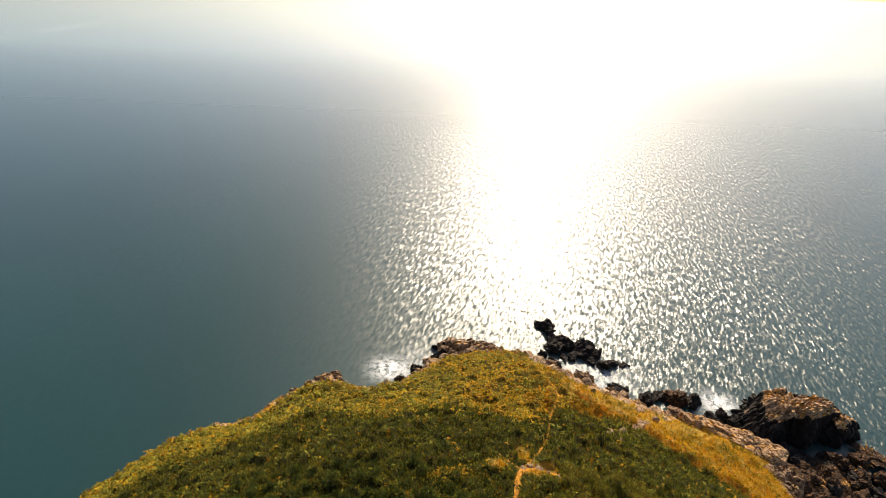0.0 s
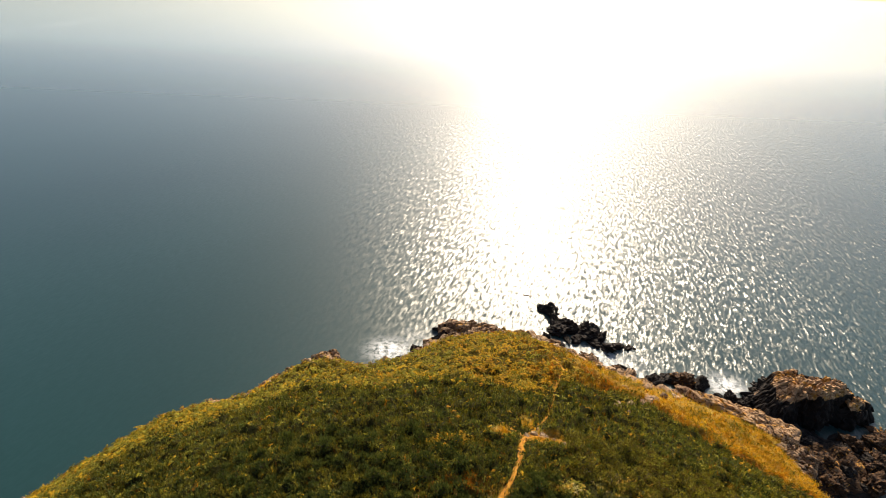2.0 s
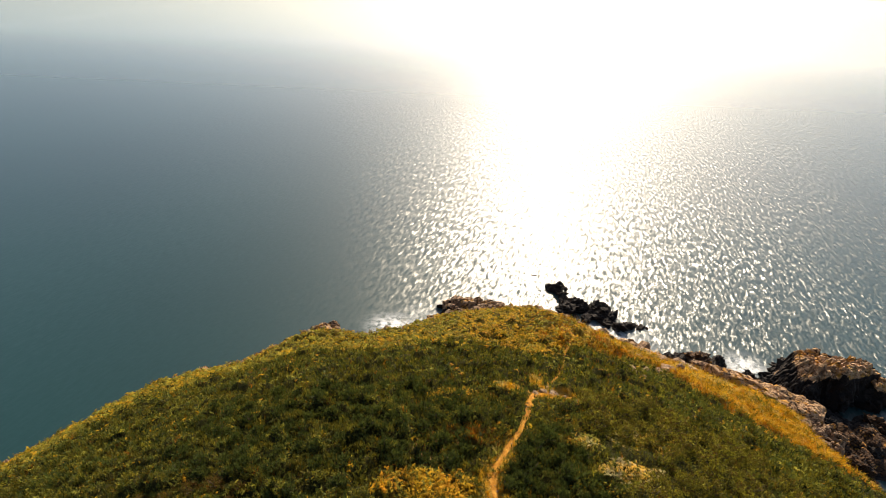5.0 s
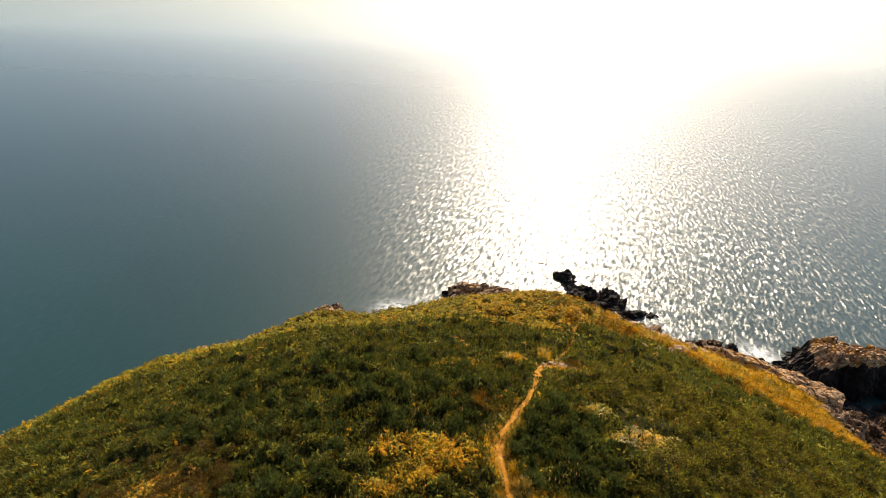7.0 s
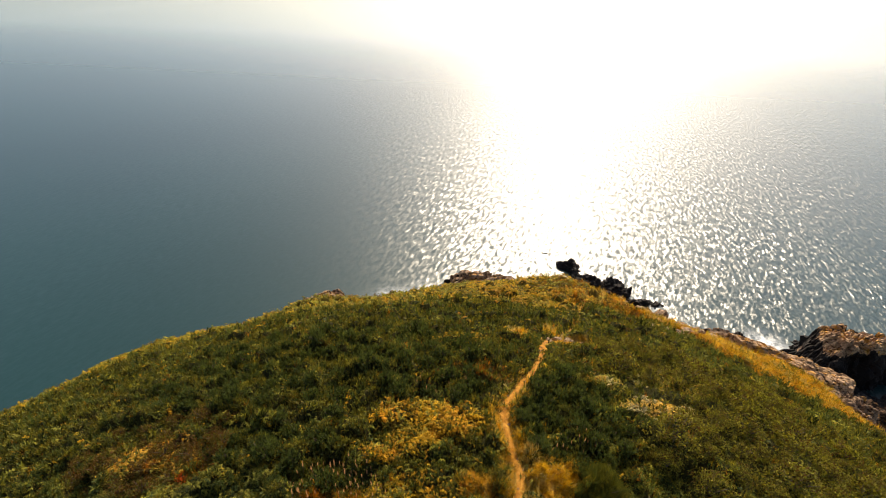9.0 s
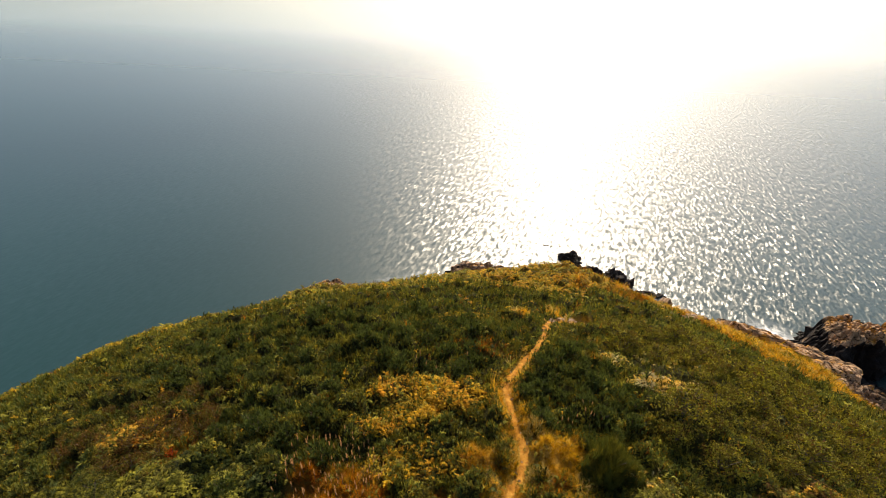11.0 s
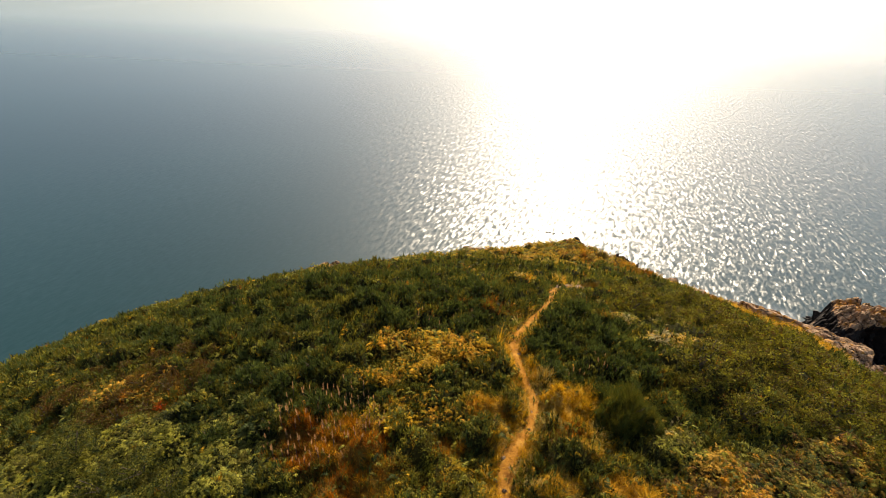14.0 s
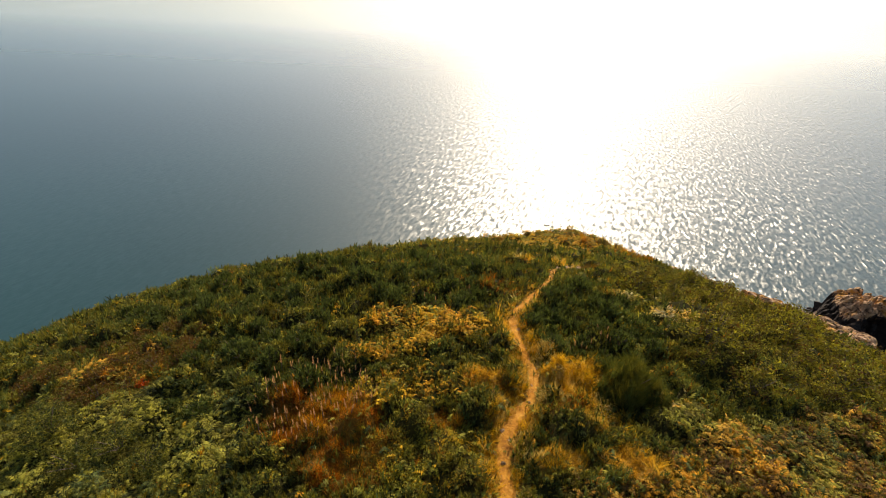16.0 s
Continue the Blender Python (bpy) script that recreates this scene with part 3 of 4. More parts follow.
def rock(name, place, size, material, seed, level=4, turn=None, parent=None, label="", group=""):
    p, f = rock_mesh(seed, level)
    a = radians(turn if turn is not None else seed * 47 % 360)
    p = p * size
    p = np.c_[p[:, 0] * math.cos(a) - p[:, 1] * math.sin(a), p[:, 0] * math.sin(a) + p[:, 1] * math.cos(a), p[:, 2]]
    ob = from_arrays(name, p, f, material)
    ob.location = place
    if parent:
        ob.parent = parent
    else:
        tagged(ob, label, "rock", group)
    return ob


# the skerry off the point: a low broken reef, a neck, a hump and a tapering slab
SKERRY = ((18.3, 69.0, 0.9, 0.7, 1.1), (19.5, 69.4, 1.0, 0.6, 1.3), (20.6, 69.1, 0.7, 0.5, 0.8), (17.5, 69.6, 0.5, 0.4, 0.7), (19.0, 68.0, 0.9, 0.6, 1.1), (20.3, 67.9, 0.55, 0.4, 0.6),
          (19.6, 66.6, 0.7, 0.7, 0.9), (20.5, 65.6, 0.8, 0.8, 1.1), (19.5, 64.8, 0.9, 0.8, 1.2), (21.4, 64.6, 1.3, 1.0, 1.5), (20.0, 63.3, 1.5, 1.2, 1.5), (22.3, 63.4, 1.4, 1.2, 1.6),
          (24.2, 63.6, 1.7, 1.3, 1.9), (25.6, 63.0, 1.5, 1.2, 1.8), (24.0, 62.0, 1.7, 1.3, 1.7), (25.8, 61.6, 1.4, 1.1, 1.4), (22.4, 61.4, 1.4, 1.0, 1.1), (20.8, 61.4, 0.9, 0.7, 0.8),
          (25.2, 60.3, 1.2, 0.9, 1.0), (27.3, 59.9, 1.5, 0.9, 1.2), (28.8, 60.0, 1.3, 0.8, 1.1), (30.2, 59.8, 0.9, 0.5, 0.7), (31.3, 59.7, 0.5, 0.3, 0.4), (26.4, 59.4, 0.9, 0.6, 0.7),
          (17.4, 61.4, 1.0, 0.8, 1.3), (18.6, 60.4, 0.8, 0.6, 0.9), (16.9, 60.4, 0.6, 0.5, 0.8))
for k, (x, y, sx, sy, sz) in enumerate(SKERRY):
    rock("sea_rock", (x, y - 1.5, -0.1), (sx * (1.6 if k < 6 else 1.35), sy * 1.35, sz * 1.05), WET_SHADE_ROCK, 30 + k, 4, 37 * k, None, "black wet rock of a low skerry standing in the sea", "skerry rocks")

for k, (x, y, sx) in enumerate(((15.8, 71.8, 0.6), (16.7, 71.7, 0.5), (18.1, 71.8, 0.45))):
    rock("sea_rock", (x, y, -0.12), (sx, 0.25, 0.3), WET_SHADE_ROCK, 90 + k, 3, 5 * k, None, "small black rock awash beyond the skerry", "skerry rocks")

# rocks on the shore east of the point
for k, (x, y, z, sx, sy, sz) in enumerate(((36.3, 51.3, 0.3, 2.6, 1.7, 2.0), (38.6, 50.9, 0.2, 2.2, 1.5, 1.8), (33.8, 51.9, 0.0, 1.8, 1.3, 1.2), (41.5, 48.2, 0.2, 1.4, 1.1, 1.3),
                                           (39.6, 47.2, 0.5, 1.5, 1.2, 1.2), (42.6, 46.6, 0.3, 1.2, 1.2, 1.2), (31.2, 50.4, 0.4, 1.5, 1.1, 1.1), (28.6, 52.0, 0.2, 1.4, 1.0, 1.0))):
    rock("shore_rock", (x, y, z), (sx, sy, sz), WET_SHADE_ROCK if k != 0 else RED_ROCK, 60 + k, 4, 33 * k, None, "dark sea-worn rock on the shore below the cliff", "shore rocks")

def cliff_block(name, outline, top, low, seed, label, batter=0.16, count=230, shade_from=99.0, grain=1.0, parent=None, stone=ROCK, crag=1.0, wet_shade_line=1.5):
    """A block of jointed rock: a broken top that follows top(x, y), and a sheer broken face down to low."""
    line = np.array(list(outline) + [outline[0]], float)
    along = np.cumsum(np.r_[0, np.hypot(*np.diff(line, axis=0).T)])
    at = np.linspace(0, along[-1], count, endpoint=False)
    p = np.c_[np.interp(at, along, line[:, 0]), np.interp(at, along, line[:, 1])]
    for _ in range(3):
        p = (np.roll(p, 1, 0) + 2 * p + np.roll(p, -1, 0)) / 4
    c = p.mean(0)
    way = np.roll(p, -1, 0) - np.roll(p, 1, 0)
    out = np.c_[way[:, 1], -way[:, 0]] / np.hypot(*way.T)[:, None]
    out *= np.sign((out * (p - c)).sum())
    rows = []
    for r in np.linspace(0.03, 1, 26):
        q = c + (p - c) * r
        b, g = cells(q[:, 0] * 0.7 * grain + seed, q[:, 1] * 0.9 * grain, seed)
        b2, g2 = cells(q[:, 0] * 2.0 * grain, q[:, 1] * 2.4 * grain + seed, seed + 2)
        z = top(q[:, 0], q[:, 1]) + crag * (0.9 * (b - 0.5) + 0.55 * (b2 - 0.5) - 0.5 * np.exp(-g * 12) - 0.25 * np.exp(-g2 * 10) + 1.3 * fbm(q[:, 0] * 0.45, q[:, 1] * 0.45, seed, 4))
        z = z - 0.9 * crag * np.clip((r - 0.8) / 0.2, 0, 1) ** 2 * value(at * 0.35 + seed, at * 0 + seed, seed)
        rows.append(np.c_[q, z])
    rim = rows[-1]
    for t in np.linspace(0, 1, 24)[1:]:
        z = rim[:, 2] * (1 - t) + low * t
        b, g = cells(at * 0.55 + 0.2 * z, z * 0.35 + seed, seed)
        b2, g2 = cells(at * 1.7, z * 1.2 + 0.4 * at, seed + 2)
        rib = value(at * 0.8 + 0.12 * z, at * 0 + 0.15 * z + seed, seed) - 0.5 + 0.6 * (value(at * 2.1, at * 0 + 0.3 * z, seed + 1) - 0.5)
        push = batter * (rim[:, 2] - z) + min(t * 4, 1) * crag * (1.2 * (b - 0.5) + 0.55 * (b2 - 0.5) + 1.3 * rib - 0.6 * np.exp(-g * 9) - 0.25 * np.exp(-g2 * 9))
        rows.append(np.c_[p + out * push[:, None], z + 0.3 * (b2 - 0.5)])
    v = np.vstack(rows)
    i = np.arange(count)
    quads_ = np.vstack([np.stack([k * count + i, k * count + (i + 1) % count, (k + 1) * count + (i + 1) % count, (k + 1) * count + i], -1) for k in range(len(rows) - 1)])
    if ((p - c)[:, 0] * way[:, 1] - (p - c)[:, 1] * way[:, 0]).sum() > 0:
        quads_ = quads_[:, ::-1]
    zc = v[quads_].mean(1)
    # dark up to this height: wet near the sea, painted shade on the islet
    wet_shade = zc[:, 2] < wet_shade_line + 1.6 * fbm(zc[:, 0] * 0.6, zc[:, 1] * 0.6, 2, 3)
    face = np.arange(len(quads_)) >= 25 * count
    # sides under the rim take the dark rock as painted shade
    below = top(zc[:, 0], zc[:, 1]) - zc[:, 2] > shade_from + 2.5 * fbm(zc[:, 0] * 0.4, zc[:, 2] * 0.4, seed, 3)
    ob = from_arrays(name, v - (*c, 0), quads_, stone, False, None, (wet_shade | (face & below)).astype(int), (stone, WET_SHADE_ROCK))
    ob.location = (*c, 0)
    if parent:
        ob.parent = parent
        return ob
    return tagged(ob, label, "rock")


islet = tagged(new("islet"), "large angular rock islet with sunlit tan top and sheer shaded face", "rock")
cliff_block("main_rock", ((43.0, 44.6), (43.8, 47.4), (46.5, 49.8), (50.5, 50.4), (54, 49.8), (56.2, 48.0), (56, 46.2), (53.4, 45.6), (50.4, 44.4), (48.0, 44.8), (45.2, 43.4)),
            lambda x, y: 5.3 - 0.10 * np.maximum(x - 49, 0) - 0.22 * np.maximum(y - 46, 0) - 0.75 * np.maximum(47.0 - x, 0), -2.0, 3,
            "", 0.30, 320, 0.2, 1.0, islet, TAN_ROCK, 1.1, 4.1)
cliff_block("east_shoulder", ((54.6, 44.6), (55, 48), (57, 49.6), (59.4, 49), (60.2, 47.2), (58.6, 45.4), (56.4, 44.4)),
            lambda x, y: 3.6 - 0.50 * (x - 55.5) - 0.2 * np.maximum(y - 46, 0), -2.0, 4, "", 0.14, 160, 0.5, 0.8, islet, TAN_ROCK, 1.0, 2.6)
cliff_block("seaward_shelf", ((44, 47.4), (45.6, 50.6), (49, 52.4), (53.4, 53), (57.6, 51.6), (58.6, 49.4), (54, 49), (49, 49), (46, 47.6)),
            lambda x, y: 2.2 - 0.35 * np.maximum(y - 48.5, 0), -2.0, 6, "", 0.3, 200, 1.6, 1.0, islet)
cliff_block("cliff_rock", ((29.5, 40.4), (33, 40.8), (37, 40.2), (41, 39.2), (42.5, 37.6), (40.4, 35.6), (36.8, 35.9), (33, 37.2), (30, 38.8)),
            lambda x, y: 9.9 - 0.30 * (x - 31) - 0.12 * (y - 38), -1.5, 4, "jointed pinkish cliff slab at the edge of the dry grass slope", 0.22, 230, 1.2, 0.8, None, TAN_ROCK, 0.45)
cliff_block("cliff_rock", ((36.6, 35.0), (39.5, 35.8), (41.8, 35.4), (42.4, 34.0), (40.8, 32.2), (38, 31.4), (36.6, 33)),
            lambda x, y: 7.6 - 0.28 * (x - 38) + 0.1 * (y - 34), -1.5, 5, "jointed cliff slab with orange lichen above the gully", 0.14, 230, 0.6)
# broken outcrops along the eastern brow, grass between them
OUTCROPS = ((12.6, 54.6, 1.5, 0.9, 0.9), (13.9, 53.2, 1.3, 0.8, 0.8), (15.0, 51.8, 1.6, 0.8, 1.0), (15.6, 50.0, 1.0, 0.7, 0.7), (17.0, 49.6, 1.5, 0.9, 1.1), (17.6, 47.8, 1.2, 0.8, 0.8), (19.2, 47.2, 1.6, 0.9, 1.1),
            (19.4, 45.4, 1.0, 0.7, 0.7), (21.2, 45.6, 1.7, 0.9, 1.2), (22.6, 43.9, 1.2, 0.8, 0.9), (24.0, 44.4, 1.5, 1.0, 1.2), (26.0, 42.6, 1.4, 0.9, 0.9), (27.2, 43.3, 1.7, 1.0, 1.2), (28.9, 41.6, 1.5, 0.9, 1.0), (30.2, 41.9, 1.6, 1.0, 1.2),
            (16.2, 52.6, 1.3, 0.8, 0.9), (18.4, 50.4, 1.4, 0.9, 0.9), (20.9, 47.9, 1.5, 1.0, 1.0), (23.6, 46.4, 1.5, 1.0, 1.0), (26.4, 45.2, 1.6, 1.0, 1.0), (29.4, 44.0, 1.6, 1.1, 1.1), (31.6, 43.2, 1.4, 1.0, 1.0))
for k, (x, y, sx, sy, sz) in enumerate(OUTCROPS):
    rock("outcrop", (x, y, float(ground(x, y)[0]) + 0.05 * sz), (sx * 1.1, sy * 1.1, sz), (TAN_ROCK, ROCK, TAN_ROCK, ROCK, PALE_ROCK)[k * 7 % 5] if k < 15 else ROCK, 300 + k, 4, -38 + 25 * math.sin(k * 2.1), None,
         "weathered tan rock outcrop breaking through the eastern brow", "brow outcrops")
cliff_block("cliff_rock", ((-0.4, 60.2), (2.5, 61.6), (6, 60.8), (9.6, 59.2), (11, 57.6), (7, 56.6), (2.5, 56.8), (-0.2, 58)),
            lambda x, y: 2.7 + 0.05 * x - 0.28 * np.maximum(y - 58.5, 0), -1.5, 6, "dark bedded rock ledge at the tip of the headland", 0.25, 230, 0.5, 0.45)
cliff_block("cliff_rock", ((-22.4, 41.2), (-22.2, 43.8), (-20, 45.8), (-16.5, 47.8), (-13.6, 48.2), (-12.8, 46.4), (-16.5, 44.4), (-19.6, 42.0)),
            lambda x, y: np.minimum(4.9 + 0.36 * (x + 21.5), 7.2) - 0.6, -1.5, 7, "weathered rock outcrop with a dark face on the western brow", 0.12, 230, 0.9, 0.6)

# rusty rocks in the gully
for k, (x, y, z, sx, sy, sz) in enumerate(((50.6, 39.3, 0.4, 2.0, 1.5, 1.6), (49.6, 37.0, 0.6, 2.4, 1.7, 1.7), (53.0, 40.6, 0.6, 1.9, 1.4, 1.6), (55.8, 40.9, 0.7, 2.1, 1.6, 1.9), (54.2, 38.2, 0.5, 2.2, 1.6, 1.6),
                                           (58.6, 42.2, 0.3, 2.2, 1.6, 1.4), (57.4, 38.6, 0.1, 2.0, 1.5, 1.2), (47.0, 35.2, 0.8, 2.2, 1.9, 1.9), (51.8, 35.4, 0.5, 2.3, 1.8, 1.6), (56.0, 35.6, 0.2, 2.2, 1.8, 1.2),
                                           (46.2, 38.2, 0.1, 1.5, 1.2, 1.0), (60.6, 40.0, 0.0, 1.8, 1.4, 1.0), (48.4, 40.6, 0.0, 1.2, 1.0, 0.9), (44.6, 39.4, 0.4, 1.5, 1.2, 1.5))):
    rock("gully_rock", (x, y, z), (sx, sy, sz), RED_ROCK if k not in (10, 12, 13) else WET_SHADE_ROCK, 110 + k, 4, 50 * k, None, "rusty brown weathered rock in the gully beside the stack", "gully rocks")

# smaller gully rocks; those past y 40 are coloured dark for the islet's shadow
for k in range(46):
    x, y, big = rng.uniform(43.5, 61), rng.uniform(33.5, 43), rng.uniform(0.5, 1.25)
    rock("gully_rock", (x, y, float(ground(x, y)[0]) + 0.15 * big), (big * 1.2, big, big * 0.8), RED_ROCK if k % 4 and y < 40 else WET_SHADE_ROCK, 420 + k, 3, 50 * k, None, "rusty brown weathered rock in the gully beside the stack", "gully rocks")

# ledges at the point and along the west brow
for k, (x, y, z, sx, sy, sz, dark) in enumerate(((2.2, 59.4, 1.0, 2.4, 1.6, 1.7, 1), (5.4, 58.8, 1.6, 2.8, 1.4, 1.5, 1), (8.6, 58.2, 1.7, 2.2, 1.2, 1.3, 0), (-1.0, 55.6, 1.4, 1.8, 1.5, 1.5, 0), (-3.4, 53.0, 1.6, 1.3, 1.3, 1.6, 1),
                                                 (-5.6, 51.6, 1.3, 1.0, 1.1, 1.5, 1), (14.4, 57.2, 1.2, 1.5, 1.1, 1.2, 1), (-21.4, 42.2, 3.6, 1.9, 1.5, 1.6, 0), (-20.3, 44.2, 3.8, 1.5, 1.2, 2.2, 0), (-18.2, 45.6, 4.6, 1.5, 1.0, 1.6, 0),
                                                 (-15.2, 47.0, 5.2, 1.6, 1.0, 1.7, 0), (18.6, 55.6, 1.6, 1.6, 1.1, 1.3, 1), (22.4, 53.2, 1.8, 1.8, 1.1, 1.2, 0), (26.8, 51.8, 1.4, 1.7, 1.1, 1.2, 1))):
    rock("ledge_rock", (x, y, z - (0.9 if x < -12 else 0.0)), (sx, sy, sz), WET_SHADE_ROCK if dark else ROCK, 140 + k, 4, 12 * k, None, "bedded cliff rock jutting out at the brow of the headland", "ledge rocks")

# loose boulders below and on the brow, from a few shapes
pieces = []
for k in range(9):
    p, f = rock_mesh(200 + k, 3, 14, 0.13, 0.08)
    for material in (ROCK, WET_SHADE_ROCK, RED_ROCK, PALE_ROCK):
        ob = from_arrays("boulder", p, f, material)
        pieces.append(ob.data)
        bpy.data.objects.remove(ob)


def boulder(x, y, size, kind, sink=0.25, label="angular grey-brown boulder lying on the rocky shore", group="boulders"):
    ob = new("boulder", pieces[rng.integers(9) * 4 + kind])
    flat = rng.uniform(0.55, 0.9)
    ob.scale = size * rng.uniform(0.8, 1.3), size * rng.uniform(0.7, 1.0), size * flat
    ob.rotation_euler = rng.uniform(-0.3, 0.3), rng.uniform(-0.3, 0.3), rng.uniform(0, 6.3)
    ob.location = x, y, float(ground(x, y)[0]) + size * flat * (0.5 - sink)
    return tagged(ob, label, "boulder", group)


made = 0
while made < 170:
    x, y = rng.uniform(-6, 44), rng.uniform(30, 60)
    z, e = land(np.array([x]), np.array([y]))
    if not (-0.8 < z[0] < 8.5 and -11 < e[0] < 0.4):
        continue
    low = z[0] < 1.4
    boulder(x, y, rng.uniform(0.35, 0.95) * (1.0 if low else 0.8), 1 if low else (0 if rng.random() < 0.7 else 3))
    made += 1
made = 0
while made < 85:
    x, y = rng.uniform(-40, 42), rng.uniform(20, 58)
    z, e = land(np.array([x]), np.array([y]))
    if not (0.1 < e[0] < 1.6) or z[0] < 3:
        continue
    boulder(x, y, rng.uniform(0.22, 0.6), 0 if rng.random() < 0.6 else 3, 0.3, "pale weathered stone bedded in the turf at the brow", "brow stones")
    made += 1
for x, y, s, k in ((16.6, 30.4, 0.5, 3), (17.4, 29.6, 0.4, 0), (18.6, 31.6, 0.55, 3), (20.4, 33.2, 0.5, 0), (21.4, 34.0, 0.7, 0), (22.2, 35.4, 0.5, 3), (19.8, 36.0, 0.45, 3), (24.6, 36.8, 0.5, 0), (26.6, 37.6, 0.55, 3), (23.4, 38.4, 0.6, 0),
                   (18.2, 40.6, 0.6, 0), (20.6, 41.4, 0.7, 3), (23.0, 41.8, 0.7, 0), (16.6, 45.6, 0.6, 0), (19.0, 44.2, 0.6, 3)):
    boulder(x, y, s * 1.35, k, 0.3, "pale outcropping stone on the dry grass slope", "slope stones")
for x, y, s in ((7.6, 24.1, 0.28), (8.3, 23.8, 0.34), (8.9, 23.3, 0.25), (9.7, 22.9, 0.3), (7.0, 23.8, 0.2), (9.2, 24.3, 0.22), (10.2, 22.5, 0.2), (8.0, 24.8, 0.2)):
    boulder(x, y, s * 1.1, 3, 0.3, "flat pale stone lying beside the end of the path", "path stones")
for k in range(110):
    line = PATHS[0]
    px, py = line[rng.integers(len(line))] + rng.normal(0, 0.2, 2)
    if py > 4:
        boulder(px, py, rng.uniform(0.03, 0.10), 3 if k % 3 else 0, 0.2, "small pale pebble on the trodden path", "path pebbles")

# ---- plants ----
def frond(pairs=6):
    """A fern frond along +x: pairs of leaflets on an arching stem."""
    tris = []
    at = lambda s: np.array((s, 0, 0.75 * s - 0.85 * s * s))  # noqa: E731
    for k in range(pairs):
        s0, s1 = (k + 0.8) / (pairs + 1), (k + 1.75) / (pairs + 1)
        reach = 0.34 * (1 - k / (pairs + 0.6)) ** 0.8
        for side in (-1, 1):
            tip = at(s0 + 0.10) + (0, side * reach, -0.12 * reach)
            tris.append((at(s0), at(s1), tip))
    tris.append((at(0.86) + (0, -0.05, 0), at(0.86) + (0, 0.05, 0), at(1.05)))
    return np.array(tris)


def tuft(count, spread, lean, wide, seed):
    """Blades that stand up from one root."""
    r = np.random.default_rng(seed)
    tris = []
    for k in range(count):
        a = r.uniform(0, 6.28)
        root = r.normal(0, spread, 2)
        out = np.array((math.cos(a), math.sin(a))) * r.uniform(0.2, 1) * lean
        high = r.uniform(0.6, 1.0)
        side = np.array((-math.sin(a), math.cos(a), 0)) * wide
        base = np.array((*root, 0))
        tris.append((base - side, base + side, np.array((*(root + out), high))))
    return np.array(tris)


def sprig(count, seed, wide=0.09):
    """A leafy shoot: leaves stand off a short upright stem."""
    r = np.random.default_rng(seed)
    tris = []
    for k in range(count):
        a, s = k * 2.4 + r.uniform(-0.4, 0.4), 0.15 + 0.75 * k / count
        out = np.array((math.cos(a), math.sin(a), 0))
        side = np.array((-math.sin(a), math.cos(a), 0)) * wide
        root = np.array((0, 0, s))
        tris.append((root - side * 0.75 + out * 0.05, root + side * 0.75 + out * 0.05, root + out * 0.26 + (0, 0, 0.42)))
    return np.array(tris)


def spray(count, seed, wide=0.11):
    """Small leaves that face all ways within a ball."""
    r = np.random.default_rng(seed)
    tris = []
    for k in range(count):
        c = r.normal(0, 0.42, 3) * (1, 1, 0.7) + (0, 0, 0.4)
        a, b = r.normal(size=3), r.normal(size=3)
        a /= np.linalg.norm(a)
        b = np.cross(a, b) / np.linalg.norm(np.cross(a, b))
        tris.append((c - a * wide * 1.2 - b * wide, c - a * wide * 1.2 + b * wide, c + a * wide * 1.9))
    return np.array(tris)


def scatter(shapes, x, y, z, size, colour, tilt=0.25, shade=0.3):
    """Triangles of many plants: each takes one of the shapes, turned and scaled."""
    which = rng.integers(len(shapes), size=len(x))
    allv, allc = [], []
    for k, shape in enumerate(shapes):
        sel = np.where(which == k)[0]
        if not len(sel):
            continue
        a = rng.uniform(0, 2 * math.pi, len(sel))
        ca, sa = np.cos(a), np.sin(a)
        p = shape.reshape(-1, 3)
        s = size[sel][:, None]
        px, py, pz = p[None, :, 0] * s, p[None, :, 1] * s, p[None, :, 2] * s
        qx, qy = px * ca[:, None] - py * sa[:, None], px * sa[:, None] + py * ca[:, None]
        tx, ty = rng.normal(0, tilt, (2, len(sel), 1))
        v = np.stack([qx + pz * tx + x[sel][:, None], qy + pz * ty + y[sel][:, None], pz - qx * tx - qy * ty + z[sel][:, None]], -1)
        c = colour[sel][:, None, :] * (1 + shade * rng.uniform(-1, 1, (len(sel), len(p) // 3, 1)))
        allv.append(v.reshape(-1, 3)), allc.append(np.repeat(c, 3, axis=1).reshape(-1, 3))
    return np.vstack(allv), np.clip(np.vstack(allc), 0, 1)


def stuff(name, sets, material, label, category):
    v, c = np.vstack([s[0] for s in sets]), np.vstack([s[1] for s in sets])
    ob = from_arrays(name, v, np.arange(len(v)).reshape(-1, 3), material, False, c)
    return tagged(ob, label, category, kind="stuff")


def pick(names, n, clump=None):
    """Random colours between the named plant colours; plants of one clump are mostly alike."""
    base = np.array([PLANT[k] for k in names])
    a, b, t = rng.integers(len(base), size=n), rng.integers(len(base), size=n), rng.random((n, 1)) * 0.6
    if clump is not None:
        a = np.where(rng.random(n) < 0.65, (clump * 97.3 % 1 * len(base)).astype(int), a)
    return base[a] * (1 - t) + base[b] * t


def places(n, x0, x1, y0, y1, inset=0.2):
    x, y = rng.uniform(x0, x1, n), rng.uniform(y0, y1, n)
    z, e = land(x, y)
    keep = (e > inset + bare_margin(x, y)) & (path_distance(x, y) > 0.06 * rng.normal(size=len(x)) + 0.02)
    return x[keep], y[keep]


def chance(weight):
    return rng.random(len(weight)) < weight


fern_shapes = [frond(4)]
grass_shapes = [tuft(11, 0.16, 0.75, 0.032, k) for k in range(4)]
